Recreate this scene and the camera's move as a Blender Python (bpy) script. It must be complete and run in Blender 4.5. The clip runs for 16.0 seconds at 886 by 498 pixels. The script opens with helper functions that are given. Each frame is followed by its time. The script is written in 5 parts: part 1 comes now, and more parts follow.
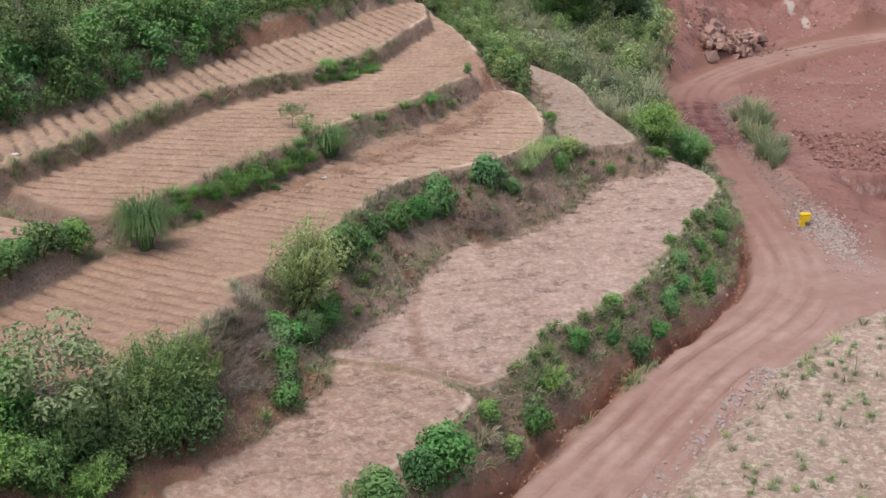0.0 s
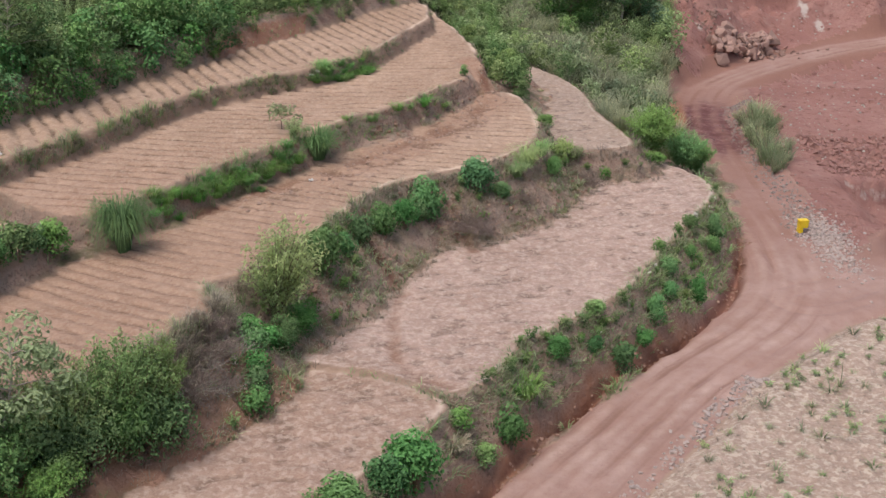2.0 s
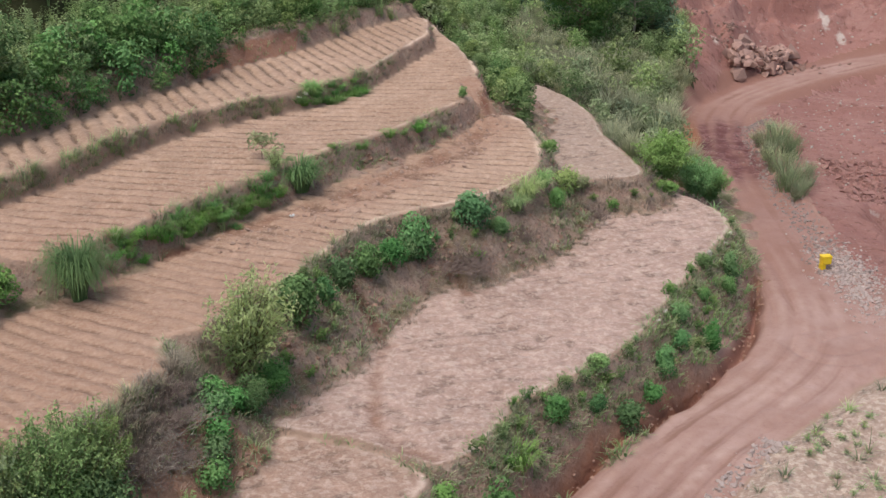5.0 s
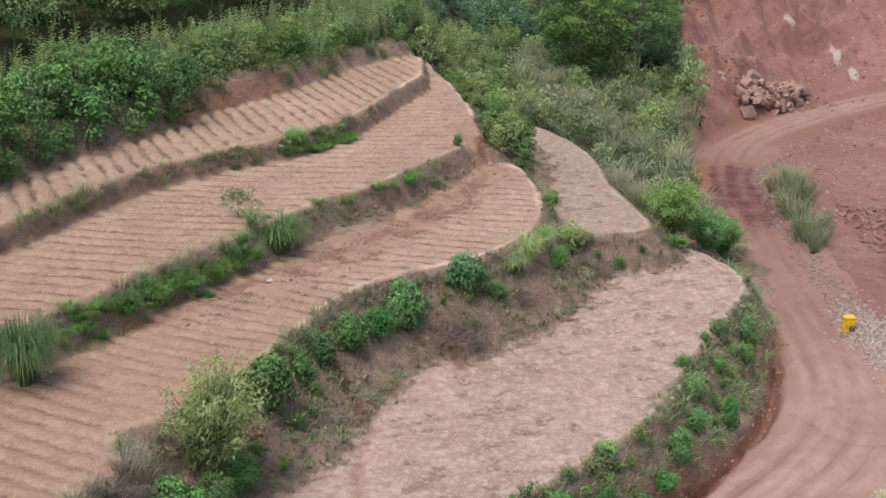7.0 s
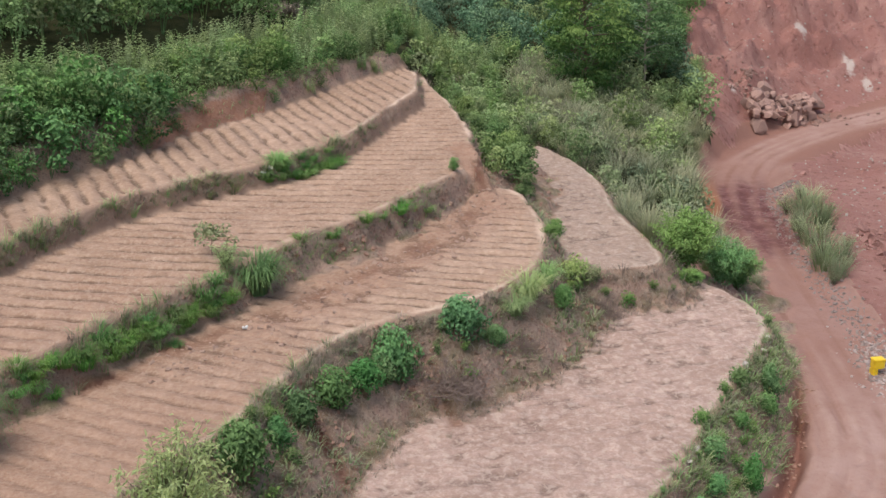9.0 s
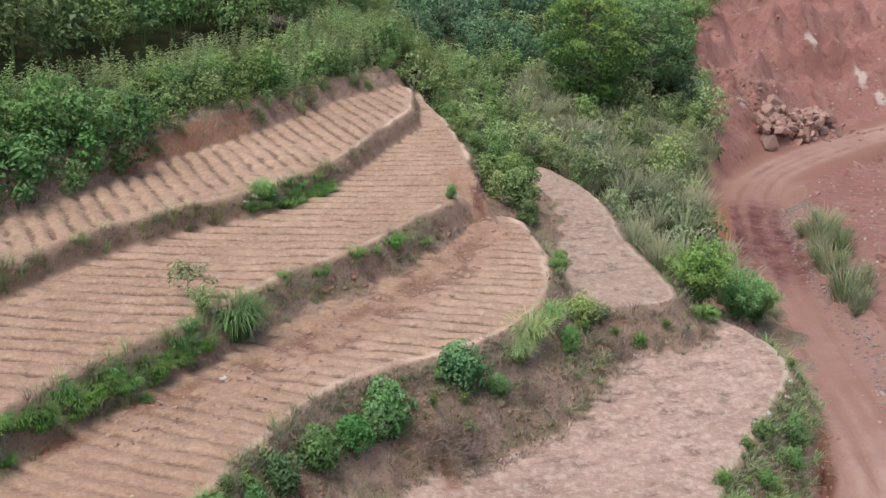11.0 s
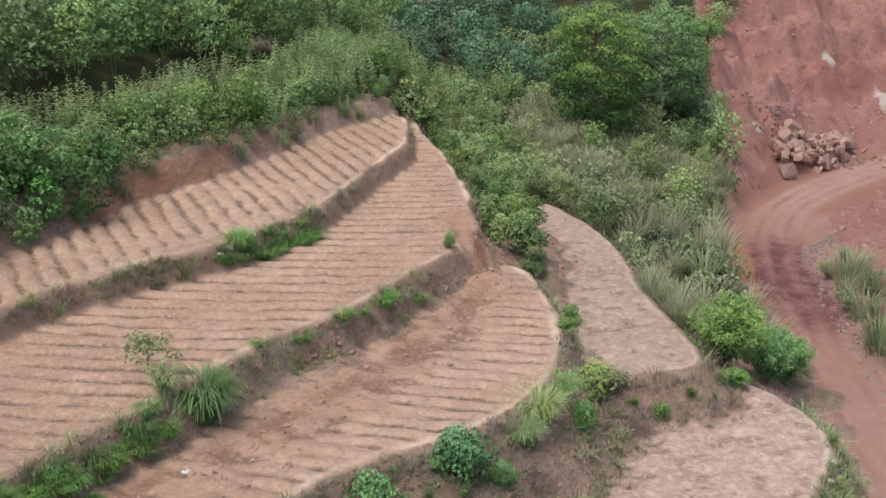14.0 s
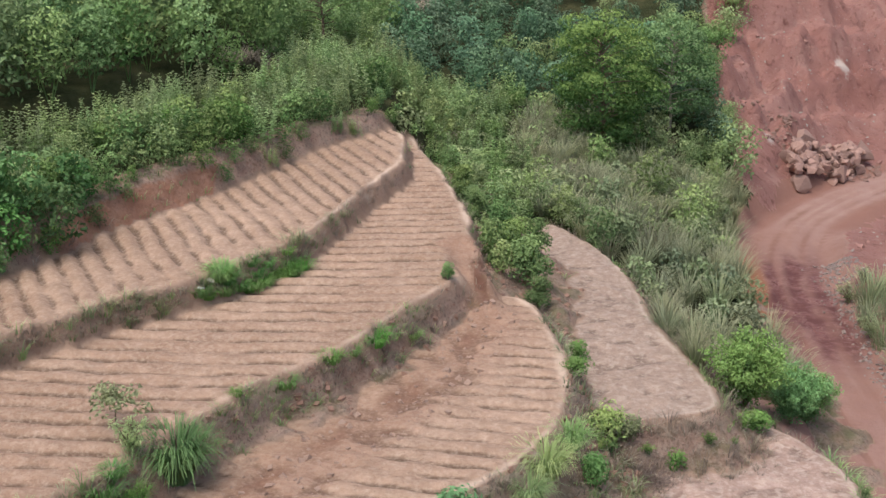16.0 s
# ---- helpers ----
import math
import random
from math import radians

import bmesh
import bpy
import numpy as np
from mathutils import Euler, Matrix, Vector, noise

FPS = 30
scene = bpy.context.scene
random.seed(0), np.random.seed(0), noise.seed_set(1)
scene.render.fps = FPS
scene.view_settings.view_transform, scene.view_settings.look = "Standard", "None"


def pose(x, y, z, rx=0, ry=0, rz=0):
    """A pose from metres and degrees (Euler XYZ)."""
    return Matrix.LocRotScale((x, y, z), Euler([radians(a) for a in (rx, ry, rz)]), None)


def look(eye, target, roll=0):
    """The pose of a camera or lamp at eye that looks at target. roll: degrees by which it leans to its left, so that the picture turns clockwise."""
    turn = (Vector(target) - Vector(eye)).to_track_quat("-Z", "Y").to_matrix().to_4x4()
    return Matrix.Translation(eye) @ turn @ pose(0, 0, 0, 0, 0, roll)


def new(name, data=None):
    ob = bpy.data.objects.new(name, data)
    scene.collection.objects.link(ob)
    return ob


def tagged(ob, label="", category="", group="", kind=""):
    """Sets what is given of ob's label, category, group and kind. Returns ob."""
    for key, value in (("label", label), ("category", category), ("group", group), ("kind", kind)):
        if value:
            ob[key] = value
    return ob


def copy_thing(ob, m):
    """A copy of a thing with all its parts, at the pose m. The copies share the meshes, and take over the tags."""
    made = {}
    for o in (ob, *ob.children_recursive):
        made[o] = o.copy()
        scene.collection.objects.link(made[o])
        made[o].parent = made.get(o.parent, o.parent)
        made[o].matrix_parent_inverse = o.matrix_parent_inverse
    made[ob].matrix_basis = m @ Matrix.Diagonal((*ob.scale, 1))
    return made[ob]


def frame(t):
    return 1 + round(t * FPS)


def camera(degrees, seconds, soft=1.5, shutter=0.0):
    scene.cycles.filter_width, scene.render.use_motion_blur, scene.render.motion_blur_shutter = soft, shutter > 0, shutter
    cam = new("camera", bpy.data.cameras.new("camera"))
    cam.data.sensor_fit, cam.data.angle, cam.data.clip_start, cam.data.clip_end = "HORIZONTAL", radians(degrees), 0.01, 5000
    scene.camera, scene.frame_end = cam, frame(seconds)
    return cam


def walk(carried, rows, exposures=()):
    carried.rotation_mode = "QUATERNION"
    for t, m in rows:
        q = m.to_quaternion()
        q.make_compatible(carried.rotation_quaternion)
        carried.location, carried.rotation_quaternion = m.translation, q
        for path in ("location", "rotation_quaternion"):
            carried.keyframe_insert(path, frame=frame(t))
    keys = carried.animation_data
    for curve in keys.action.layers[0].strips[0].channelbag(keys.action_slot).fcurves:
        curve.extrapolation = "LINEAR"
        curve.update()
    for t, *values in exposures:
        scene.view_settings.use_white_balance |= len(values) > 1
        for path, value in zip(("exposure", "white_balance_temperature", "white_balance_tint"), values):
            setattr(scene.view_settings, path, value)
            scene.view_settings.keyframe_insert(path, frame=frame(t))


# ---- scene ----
cam = camera(38.5, 16.0, soft=1.5)
METRES, EYE, TILT, LEAN, TURN = 30.0, 22.8, -20.3, 0.0, 0.0
ROWS = [
    (0.0, 0.0, 0.0, 0.0, 0.0, -0.0, 0.0),
    (0.5, 0.0198, 0.0009, 0.0004, 0.27, -0.01, -0.13),
    (1.0, 0.0381, 0.0034, 0.0014, 0.6, -0.02, -0.29),
    (1.5, 0.0505, 0.0078, 0.003, 0.89, -0.03, -0.42),
    (2.0, 0.0616, 0.0168, 0.0063, 1.24, -0.01, -0.55),
    (2.5, 0.0692, 0.0291, 0.011, 1.54, -0.01, -0.66),
    (3.0, 0.0758, 0.0484, 0.0186, 1.75, -0.02, -0.74),
    (3.5, 0.0809, 0.0704, 0.0267, 1.87, -0.02, -0.78),
    (6.0, 0.0947, 0.2429, 0.0917, 1.95, 0.3, -0.82),
    (6.5, 0.0962, 0.2788, 0.1052, 1.97, 0.85, -0.81),
    (7.0, 0.0968, 0.3211, 0.1204, 1.97, 1.13, -0.79),
    (7.5, 0.0974, 0.358, 0.1335, 1.96, 1.15, -0.79),
    (8.0, 0.0974, 0.3994, 0.1489, 1.94, 1.14, -0.8),
    (8.5, 0.0976, 0.4354, 0.1608, 1.94, 1.16, -0.8),
    (9.0, 0.0972, 0.4715, 0.1737, 1.92, 1.15, -0.8),
    (11.5, 0.0924, 0.63, 0.2306, 1.79, 1.41, -0.77),
    (12.0, 0.0914, 0.6618, 0.2418, 1.77, 1.73, -0.75),
    (12.5, 0.0904, 0.6889, 0.2518, 1.77, 1.72, -0.75),
    (13.0, 0.0895, 0.7195, 0.2629, 1.77, 1.69, -0.75),
    (13.5, 0.0891, 0.7466, 0.2722, 1.76, 1.69, -0.75),
    (14.0, 0.0887, 0.7774, 0.2827, 1.76, 1.68, -0.74),
    (14.5, 0.0884, 0.804, 0.2928, 1.76, 1.65, -0.73),
    (15.0, 0.0883, 0.8343, 0.304, 1.76, 1.63, -0.72),
    (15.5, 0.0888, 0.86, 0.3141, 1.79, 1.61, -0.7),
    (16.0, 0.0885, 0.8894, 0.3259, 1.81, 1.59, -0.7),
]
walk(cam, [(t, pose(0, 0, EYE, TILT, LEAN, TURN) @ pose(METRES * x, METRES * y, METRES * z, 90 + pitch, roll, yaw)) for t, x, y, z, yaw, pitch, roll in ROWS],
     [(0.0, 0.33), (6.0, 0.38), (9.0, 0.42), (16.0, 0.47)])

# ---- light ----
SUN_ELEV, SUN_TURN = 68.0, 215.0
world = bpy.data.worlds.new("world")
scene.world = world
world.use_nodes = True
wn = world.node_tree.nodes
sky = wn.new("ShaderNodeTexSky")
sky.sky_type, sky.sun_disc = "NISHITA", False
sky.sun_elevation, sky.sun_rotation = radians(SUN_ELEV), radians(SUN_TURN)
sky.air_density, sky.dust_density, sky.ozone_density = 1.0, 4.0, 1.0
wn["Background"].inputs["Strength"].default_value = 0.12
world.node_tree.links.new(sky.outputs[0], wn["Background"].inputs["Color"])
sun_data = bpy.data.lights.new("sun", "SUN")
sun_data.energy, sun_data.angle, sun_data.color = 1.5, radians(28), (1.0, 0.95, 0.92)
sun = new("sun", sun_data)
SUN_FROM = Vector((math.sin(radians(SUN_TURN)) * math.cos(radians(SUN_ELEV)),
                   math.cos(radians(SUN_TURN)) * math.cos(radians(SUN_ELEV)), math.sin(radians(SUN_ELEV))))
sun.matrix_world = look(SUN_FROM * 200, (0, 0, 0))


# ---- material tools ----
class Nodes:
    """Short-hand for building one node material."""

    def __init__(self, name):
        self.mat = bpy.data.materials.new(name)
        self.mat.use_nodes = True
        self.tree = self.mat.node_tree
        self.shader = self.tree.nodes["Principled BSDF"]
        self.out = self.tree.nodes["Material Output"]

    def add(self, kind, **values):
        n = self.tree.nodes.new(kind)
        for k, v in values.items():
            setattr(n, k, v)
        return n

    def put(self, socket, value):
        if isinstance(value, bpy.types.NodeSocket):
            self.tree.links.new(value, socket)
        elif isinstance(value, (tuple, list)) and len(value) == 3 and socket.type == "RGBA":
            socket.default_value = (*value, 1)
        else:
            socket.default_value = value

    def place(self):
        return self.add("ShaderNodeNewGeometry").outputs["Position"]

    def noise(self, scale, detail=4.0, rough=0.6, stretch=None, warp=0.0):
        n = self.add("ShaderNodeTexNoise")
        at = self.place()
        if stretch:
            m = self.add("ShaderNodeMapping")
            m.inputs["Scale"].default_value = stretch
            self.put(m.inputs["Vector"], at)
            at = m.outputs[0]
        self.put(n.inputs["Vector"], at)
        n.inputs["Scale"].default_value, n.inputs["Detail"].default_value = scale, detail
        n.inputs["Roughness"].default_value, n.inputs["Distortion"].default_value = rough, warp
        return n.outputs["Fac"]

    def cells(self, scale, what="Distance"):
        n = self.add("ShaderNodeTexVoronoi")
        self.put(n.inputs["Vector"], self.place())
        n.inputs["Scale"].default_value = scale
        return n.outputs[what]

    def ramp(self, fac, *stops):
        n = self.add("ShaderNodeValToRGB")
        els = n.color_ramp.elements
        while len(els) < len(stops):
            els.new(0.5)
        for e, (p, c) in zip(els, stops):
            e.position = p
            e.color = (c, c, c, 1) if isinstance(c, (int, float)) else (*c, 1)
        self.put(n.inputs[0], fac)
        return n.outputs[0]

    def mix(self, fac, a, b, how="MIX"):
        n = self.add("ShaderNodeMix", data_type="RGBA", blend_type=how)
        self.put(n.inputs[0], fac)
        self.put(n.inputs[6], a)
        self.put(n.inputs[7], b)
        return n.outputs[2]

    def math(self, how, a, b=0.0):
        n = self.add("ShaderNodeMath", operation=how)
        self.put(n.inputs[0], a)
        self.put(n.inputs[1], b)
        return n.outputs[0]

    def attr(self, name):
        return self.add("ShaderNodeAttribute", attribute_name=name).outputs["Fac"]

    def slope(self):
        """1 on a level face, 0 on an upright one."""
        s = self.add("ShaderNodeSeparateXYZ")
        self.put(s.inputs[0], self.add("ShaderNodeNewGeometry").outputs["Normal"])
        return s.outputs["Z"]

    def random(self):
        return self.add("ShaderNodeObjectInfo").outputs["Random"]

    def island(self):
        return self.add("ShaderNodeNewGeometry").outputs["Random Per Island"]

    def bump(self, height, strength=0.5, distance=0.05):
        n = self.add("ShaderNodeBump")
        n.inputs["Strength"].default_value, n.inputs["Distance"].default_value = strength, distance
        self.put(n.inputs["Height"], height)
        self.put(self.shader.inputs["Normal"], n.outputs[0])

    def fringe(self, color):
        """Where one surface runs into the next both turn to the same worn earth."""
        worn = self.mix(self.noise(2.3, 5, 0.7), (0.30, 0.20, 0.145), (0.42, 0.30, 0.225))
        return self.mix(self.ramp(self.math("ADD", self.math("ADD", self.attr("own"), self.attr("red")), self.math("MULTIPLY", self.math("SUBTRACT", self.noise(3.0, 4, 0.7), 0.5), 0.6)), (0.1, 0.0), (0.75, 1.0)), worn, color)

    def done(self, color, rough=0.9, spec=0.15):
        self.put(self.shader.inputs["Base Color"], color)
        self.put(self.shader.inputs["Roughness"], rough)
        self.shader.inputs["Specular IOR Level"].default_value = spec
        return self.mat


def field_soil(name, dry, damp, straw, straw_amount, mottle=0.0):
    """Tilled soil with pale dry crumbs, damp spots, straw litter and shade painted into the hollows."""
    m = Nodes(name)
    big, mid, fine = m.noise(0.22, 3), m.noise(1.6, 5), m.noise(6.0, 6, 0.7)
    c = m.mix(m.ramp(big, (0.35, 0.0), (0.65, 1.0)), damp, dry)
    c = m.mix(m.ramp(mid, (0.38, 0.0), (0.7, 0.6)), c, tuple(v * 0.72 for v in damp))
    # shade of furrows and low spots painted in as a dark tone
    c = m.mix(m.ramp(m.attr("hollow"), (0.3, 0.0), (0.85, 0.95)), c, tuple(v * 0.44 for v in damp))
    c = m.mix(m.ramp(m.noise(4.0, 5, 0.75), (0.56, 0.0), (0.7, 0.55)), c, tuple(v * 0.6 for v in damp))
    c = m.mix(m.ramp(fine, (0.45, 0.0), (0.75, straw_amount)), c, straw)
    if mottle:
        c = m.mix(m.ramp(m.noise(2.9, 3, 0.6, None, 0.4), (0.50, 0.0), (0.58, 1.1 * mottle)), c, tuple(v * 0.86 for v in damp))
        c = m.mix(m.ramp(m.noise(3.9, 3, 0.6, None, 0.4), (0.51, 0.0), (0.60, 1.1 * mottle)), c, tuple(v * 0.98 for v in straw))
    c = m.mix(m.ramp(m.noise(13.0, 3, 0.7), (0.6, 0.0), (0.7, 0.5)), c, tuple(v * 0.5 for v in damp))
    c = m.mix(m.math("MULTIPLY", m.attr("red"), 0.8), c, m.mix(mid, (0.36, 0.20, 0.135), (0.24, 0.12, 0.08)))
    c = m.mix(m.ramp(m.attr("rim"), (0.2, 0.0), (0.9, 0.75)), c, tuple(v * 1.08 for v in straw))
    m.bump(m.math("ADD", fine, m.math("MULTIPLY", mid, 2.0)), 0.75, 0.09)
    return m.done(m.fringe(c), 0.95, 0.1)


def bank_soil():
    """Reddish earth of the cut banks with dry grey grass, roots and crumbling spots."""
    m = Nodes("bank_earth")
    big, mid, fine = m.noise(0.45, 4), m.noise(1.8, 6, 0.7), m.noise(8.0, 6, 0.75)
    c = m.mix(m.ramp(big, (0.35, 0.0), (0.65, 1.0)), (0.33, 0.215, 0.165), (0.42, 0.30, 0.24))
    c = m.mix(m.ramp(mid, (0.45, 0.0), (0.6, 0.75)), c, (0.29, 0.235, 0.185))
    c = m.mix(m.ramp(m.noise(3.4, 5, 0.7), (0.5, 0.0), (0.68, 0.7)), c, (0.46, 0.345, 0.28))
    c = m.mix(m.ramp(m.cells(5.0), (0.0, 0.55), (0.22, 0.0)), c, (0.16, 0.095, 0.07))
    c = m.mix(m.ramp(fine, (0.52, 0.0), (0.62, 0.6)), c, (0.15, 0.09, 0.065))
    green = m.math("MULTIPLY", m.ramp(m.slope(), (0.5, 0.0), (0.85, 1.0)), m.ramp(m.noise(0.8, 5), (0.42, 0.0), (0.62, 0.7)))
    c = m.mix(green, c, (0.13, 0.14, 0.06))
    c = m.mix(m.math("MULTIPLY", m.attr("red"), m.ramp(m.noise(0.9, 5, 0.7), (0.35, 0.45), (0.6, 1.0))), c, m.mix(fine, (0.45, 0.235, 0.15), (0.27, 0.12, 0.08)))
    # ditch bottom and slides go darker still: recess shade painted over the earth
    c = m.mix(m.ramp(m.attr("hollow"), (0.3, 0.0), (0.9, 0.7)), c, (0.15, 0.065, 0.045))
    c = m.mix(m.attr("rim"), c, (0.56, 0.46, 0.36))
    m.bump(m.math("ADD", fine, m.math("MULTIPLY", mid, 2.5)), 0.9, 0.12)
    return m.done(m.fringe(c), 0.95, 0.1)


def road_earth():
    """Packed reddish dirt with wheel tracks and wet stretches."""
    m = Nodes("road_dirt")
    big, mid, fine = m.noise(0.18, 4), m.noise(0.9, 6, 0.7), m.noise(7.0, 6, 0.75)
    c = m.mix(m.ramp(big, (0.35, 0.0), (0.65, 1.0)), (0.345, 0.212, 0.172), (0.43, 0.29, 0.245))
    c = m.mix(m.ramp(mid, (0.4, 0.0), (0.7, 0.6)), c, (0.29, 0.16, 0.12))
    c = m.mix(m.math("MULTIPLY", m.ramp(m.attr("track"), (0.2, 0.0), (0.9, 0.75)), m.ramp(m.noise(0.8, 5, 0.7), (0.35, 0.1), (0.6, 1.0))), c, (0.51, 0.37, 0.305))
    c = m.mix(m.ramp(m.attr("rut"), (0.2, 0.0), (0.8, 0.85)), c, (0.25, 0.14, 0.105))
    c = m.mix(m.ramp(fine, (0.55, 0.0), (0.8, 0.5)), c, (0.17, 0.08, 0.06))
    c = m.mix(m.attr("red"), c, m.mix(fine, (0.30, 0.155, 0.115), (0.20, 0.085, 0.06)))
    c = m.mix(m.attr("mud"), c, m.mix(mid, (0.34, 0.155, 0.075), (0.25, 0.11, 0.06)))
    wet = m.attr("wet")
    c = m.mix(wet, c, m.mix(m.ramp(mid, (0.4, 0.0), (0.6, 1.0)), (0.12, 0.045, 0.04), (0.22, 0.10, 0.085)))
    rough = m.math("SUBTRACT", 0.95, m.math("MULTIPLY", m.math("MULTIPLY", wet, m.ramp(mid, (0.45, 0.3), (0.6, 1.0))), 0.72))
    m.bump(m.math("ADD", fine, m.math("MULTIPLY", mid, 2.0)), 0.6, 0.08)
    return m.done(m.fringe(c), rough, 0.35)


def quarry_rock():
    """Freshly cut red rock and rubble with pale seams."""
    m = Nodes("quarry_rock")
    big, mid, fine = m.noise(0.12, 5), m.noise(0.7, 6, 0.7, warp=1.0), m.noise(4.0, 6, 0.75)
    c = m.mix(m.ramp(big, (0.35, 0.0), (0.65, 1.0)), (0.32, 0.155, 0.125), (0.42, 0.24, 0.20))
    c = m.mix(m.ramp(mid, (0.42, 0.0), (0.62, 0.7)), c, (0.33, 0.16, 0.135))
    c = m.mix(m.ramp(m.noise(0.5, 6, 0.7, (1, 1, 0.25)), (0.54, 0.0), (0.74, 0.5)), c, (0.49, 0.32, 0.265))
    c = m.mix(m.ramp(m.noise(1.7, 6, 0.75, (1, 1, 0.4)), (0.54, 0.0), (0.66, 0.8)), c, (0.17, 0.07, 0.055))
    c = m.mix(m.ramp(fine, (0.58, 0.0), (0.8, 0.6)), c, (0.15, 0.065, 0.05))
    c = m.mix(m.ramp(m.noise(6.5, 3, 0.6), (0.66, 0.0), (0.72, 0.7)), c, (0.55, 0.45, 0.40))
    pale = m.ramp(m.math("ADD", m.attr("pale"), m.math("MULTIPLY", m.math("SUBTRACT", m.noise(1.6, 6, 0.75, (1, 1, 0.5)), 0.5), 1.2)), (0.42, 0.0), (0.7, 0.7))
    c = m.mix(pale, c, (0.62, 0.57, 0.50))
    m.bump(m.math("ADD", fine, m.math("MULTIPLY", mid, 2.5)), 0.85, 0.2)
    return m.done(m.fringe(c), 0.9, 0.2)


def meadow_soil():
    """Ground under the thickets: litter and dry grass over near-black green that paints in the shade."""
    m = Nodes("thicket_floor")
    mid, fine = m.noise(0.5, 6, 0.7), m.noise(5.0, 6, 0.75)
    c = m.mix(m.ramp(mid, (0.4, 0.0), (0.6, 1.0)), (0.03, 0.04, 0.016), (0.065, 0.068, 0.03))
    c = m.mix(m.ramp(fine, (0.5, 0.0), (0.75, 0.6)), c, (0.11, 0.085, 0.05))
    m.bump(fine, 0.8, 0.2)
    return m.done(m.fringe(c), 0.95, 0.1)


def leaf_green(name, dark, light, tip=None, trans=0.22, start=0.35):
    """Leaves: varied from leaf to leaf and from plant to plant, letting some light through."""
    m = Nodes(name)
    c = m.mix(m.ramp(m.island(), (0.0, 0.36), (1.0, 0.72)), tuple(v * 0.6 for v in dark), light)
    # paler shoots plus painted top light; inner and lower leaves keep the darker tone
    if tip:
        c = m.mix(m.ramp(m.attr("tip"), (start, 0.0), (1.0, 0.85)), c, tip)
    own = m.math("FRACT", m.math("ADD", m.attr("shade"), m.random()))
    hue = m.add("ShaderNodeHueSaturation")
    m.put(hue.inputs["Color"], c)
    m.put(hue.inputs["Hue"], m.math("ADD", m.math("MULTIPLY", m.math("FRACT", m.math("MULTIPLY", own, 7.3)), 0.045), 0.478))
    m.put(hue.inputs["Saturation"], m.math("ADD", m.math("MULTIPLY", m.math("FRACT", m.math("MULTIPLY", own, 3.7)), 0.2), 0.74))
    m.put(hue.inputs["Value"], m.math("ADD", m.math("MULTIPLY", own, 0.55), 0.74))
    c = hue.outputs[0]
    m.done(c, 0.75, 0.12)
    t = m.add("ShaderNodeBsdfTranslucent")
    m.put(t.inputs["Color"], c)
    mx = m.add("ShaderNodeMixShader")
    mx.inputs[0].default_value = trans
    m.tree.links.new(m.shader.outputs[0], mx.inputs[1])
    m.tree.links.new(t.outputs[0], mx.inputs[2])
    m.tree.links.new(mx.outputs[0], m.out.inputs[0])
    return m.mat


def bark(name, a, b):
    m = Nodes(name)
    c = m.mix(m.noise(6.0, 5, 0.7, (1, 1, 0.3)), a, b)
    m.bump(m.noise(14.0, 5), 0.6, 0.03)
    return m.done(c, 0.9, 0.2)


# ---- the lie of the land ----
# Level terraces, each an outline in plan; the bank falls from its rim.
def loop(points, rounds=2):
    """A closed outline with its corners rounded."""
    p = np.array(points, float)
    for _ in range(rounds):
        q = np.roll(p, -1, 0)
        p = np.stack([0.78 * p + 0.22 * q, 0.22 * p + 0.78 * q], 1).reshape(-1, 2)
    return p


def line(points, rounds=2):
    """An open course with its bends rounded."""
    p = np.array(points, float)
    for _ in range(rounds):
        a, b = p[:-1], p[1:]
        mid = np.stack([0.75 * a + 0.25 * b, 0.25 * a + 0.75 * b], 1).reshape(-1, p.shape[1])
        p = np.vstack([p[:1], mid, p[-1:]])
    return p


def off_line(x, y, course):
    """Distance from a course, and what its third value is at the nearest place."""
    best, third = np.full(x.shape, 1e9), np.zeros(x.shape)
    for a, b in zip(course[:-1], course[1:]):
        dx, dy = b[0] - a[0], b[1] - a[1]
        k = np.clip(((x - a[0]) * dx + (y - a[1]) * dy) / (dx * dx + dy * dy + 1e-9), 0, 1)
        d = np.hypot(x - a[0] - k * dx, y - a[1] - k * dy)
        near = d < best
        best = np.where(near, d, best)
        if len(a) > 2:
            third = np.where(near, a[2] + k * (b[2] - a[2]), third)
    return best, third


def off_loop(x, y, outline):
    """Distance from an outline, negative inside."""
    best = np.full(x.shape, 1e9)
    inside = np.zeros(x.shape, bool)
    for a, b in zip(outline, np.roll(outline, -1, 0)):
        dx, dy = b - a
        k = np.clip(((x - a[0]) * dx + (y - a[1]) * dy) / (dx * dx + dy * dy + 1e-12), 0, 1)
        best = np.minimum(best, np.hypot(x - a[0] - k * dx, y - a[1] - k * dy))
        if dy != 0:
            inside ^= ((a[1] > y) != (b[1] > y)) & (x < a[0] + (y - a[1]) * dx / dy)
    return np.where(inside, -best, best)


PERM = np.random.RandomState(7).rand(256, 256)


def wobble(x, y, size, seed=0):
    """Smooth noise from -1 to 1 with bumps about size across."""
    u, v = x / size + 37.3 * seed, y / size + 91.7 * seed
    i, j = np.floor(u).astype(int), np.floor(v).astype(int)
    f, g = u - i, v - j
    f, g = f * f * (3 - 2 * f), g * g * (3 - 2 * g)
    r = lambda a, b: PERM[a % 256, b % 256]
    top = r(i, j) * (1 - f) + r(i + 1, j) * f
    low = r(i, j + 1) * (1 - f) + r(i + 1, j + 1) * f
    return 2 * (top * (1 - g) + low * g) - 1


def rough(x, y, size, octaves=3, seed=0):
    return sum(wobble(x, y, size / 2 ** k, seed + k) / 2 ** k for k in range(octaves))


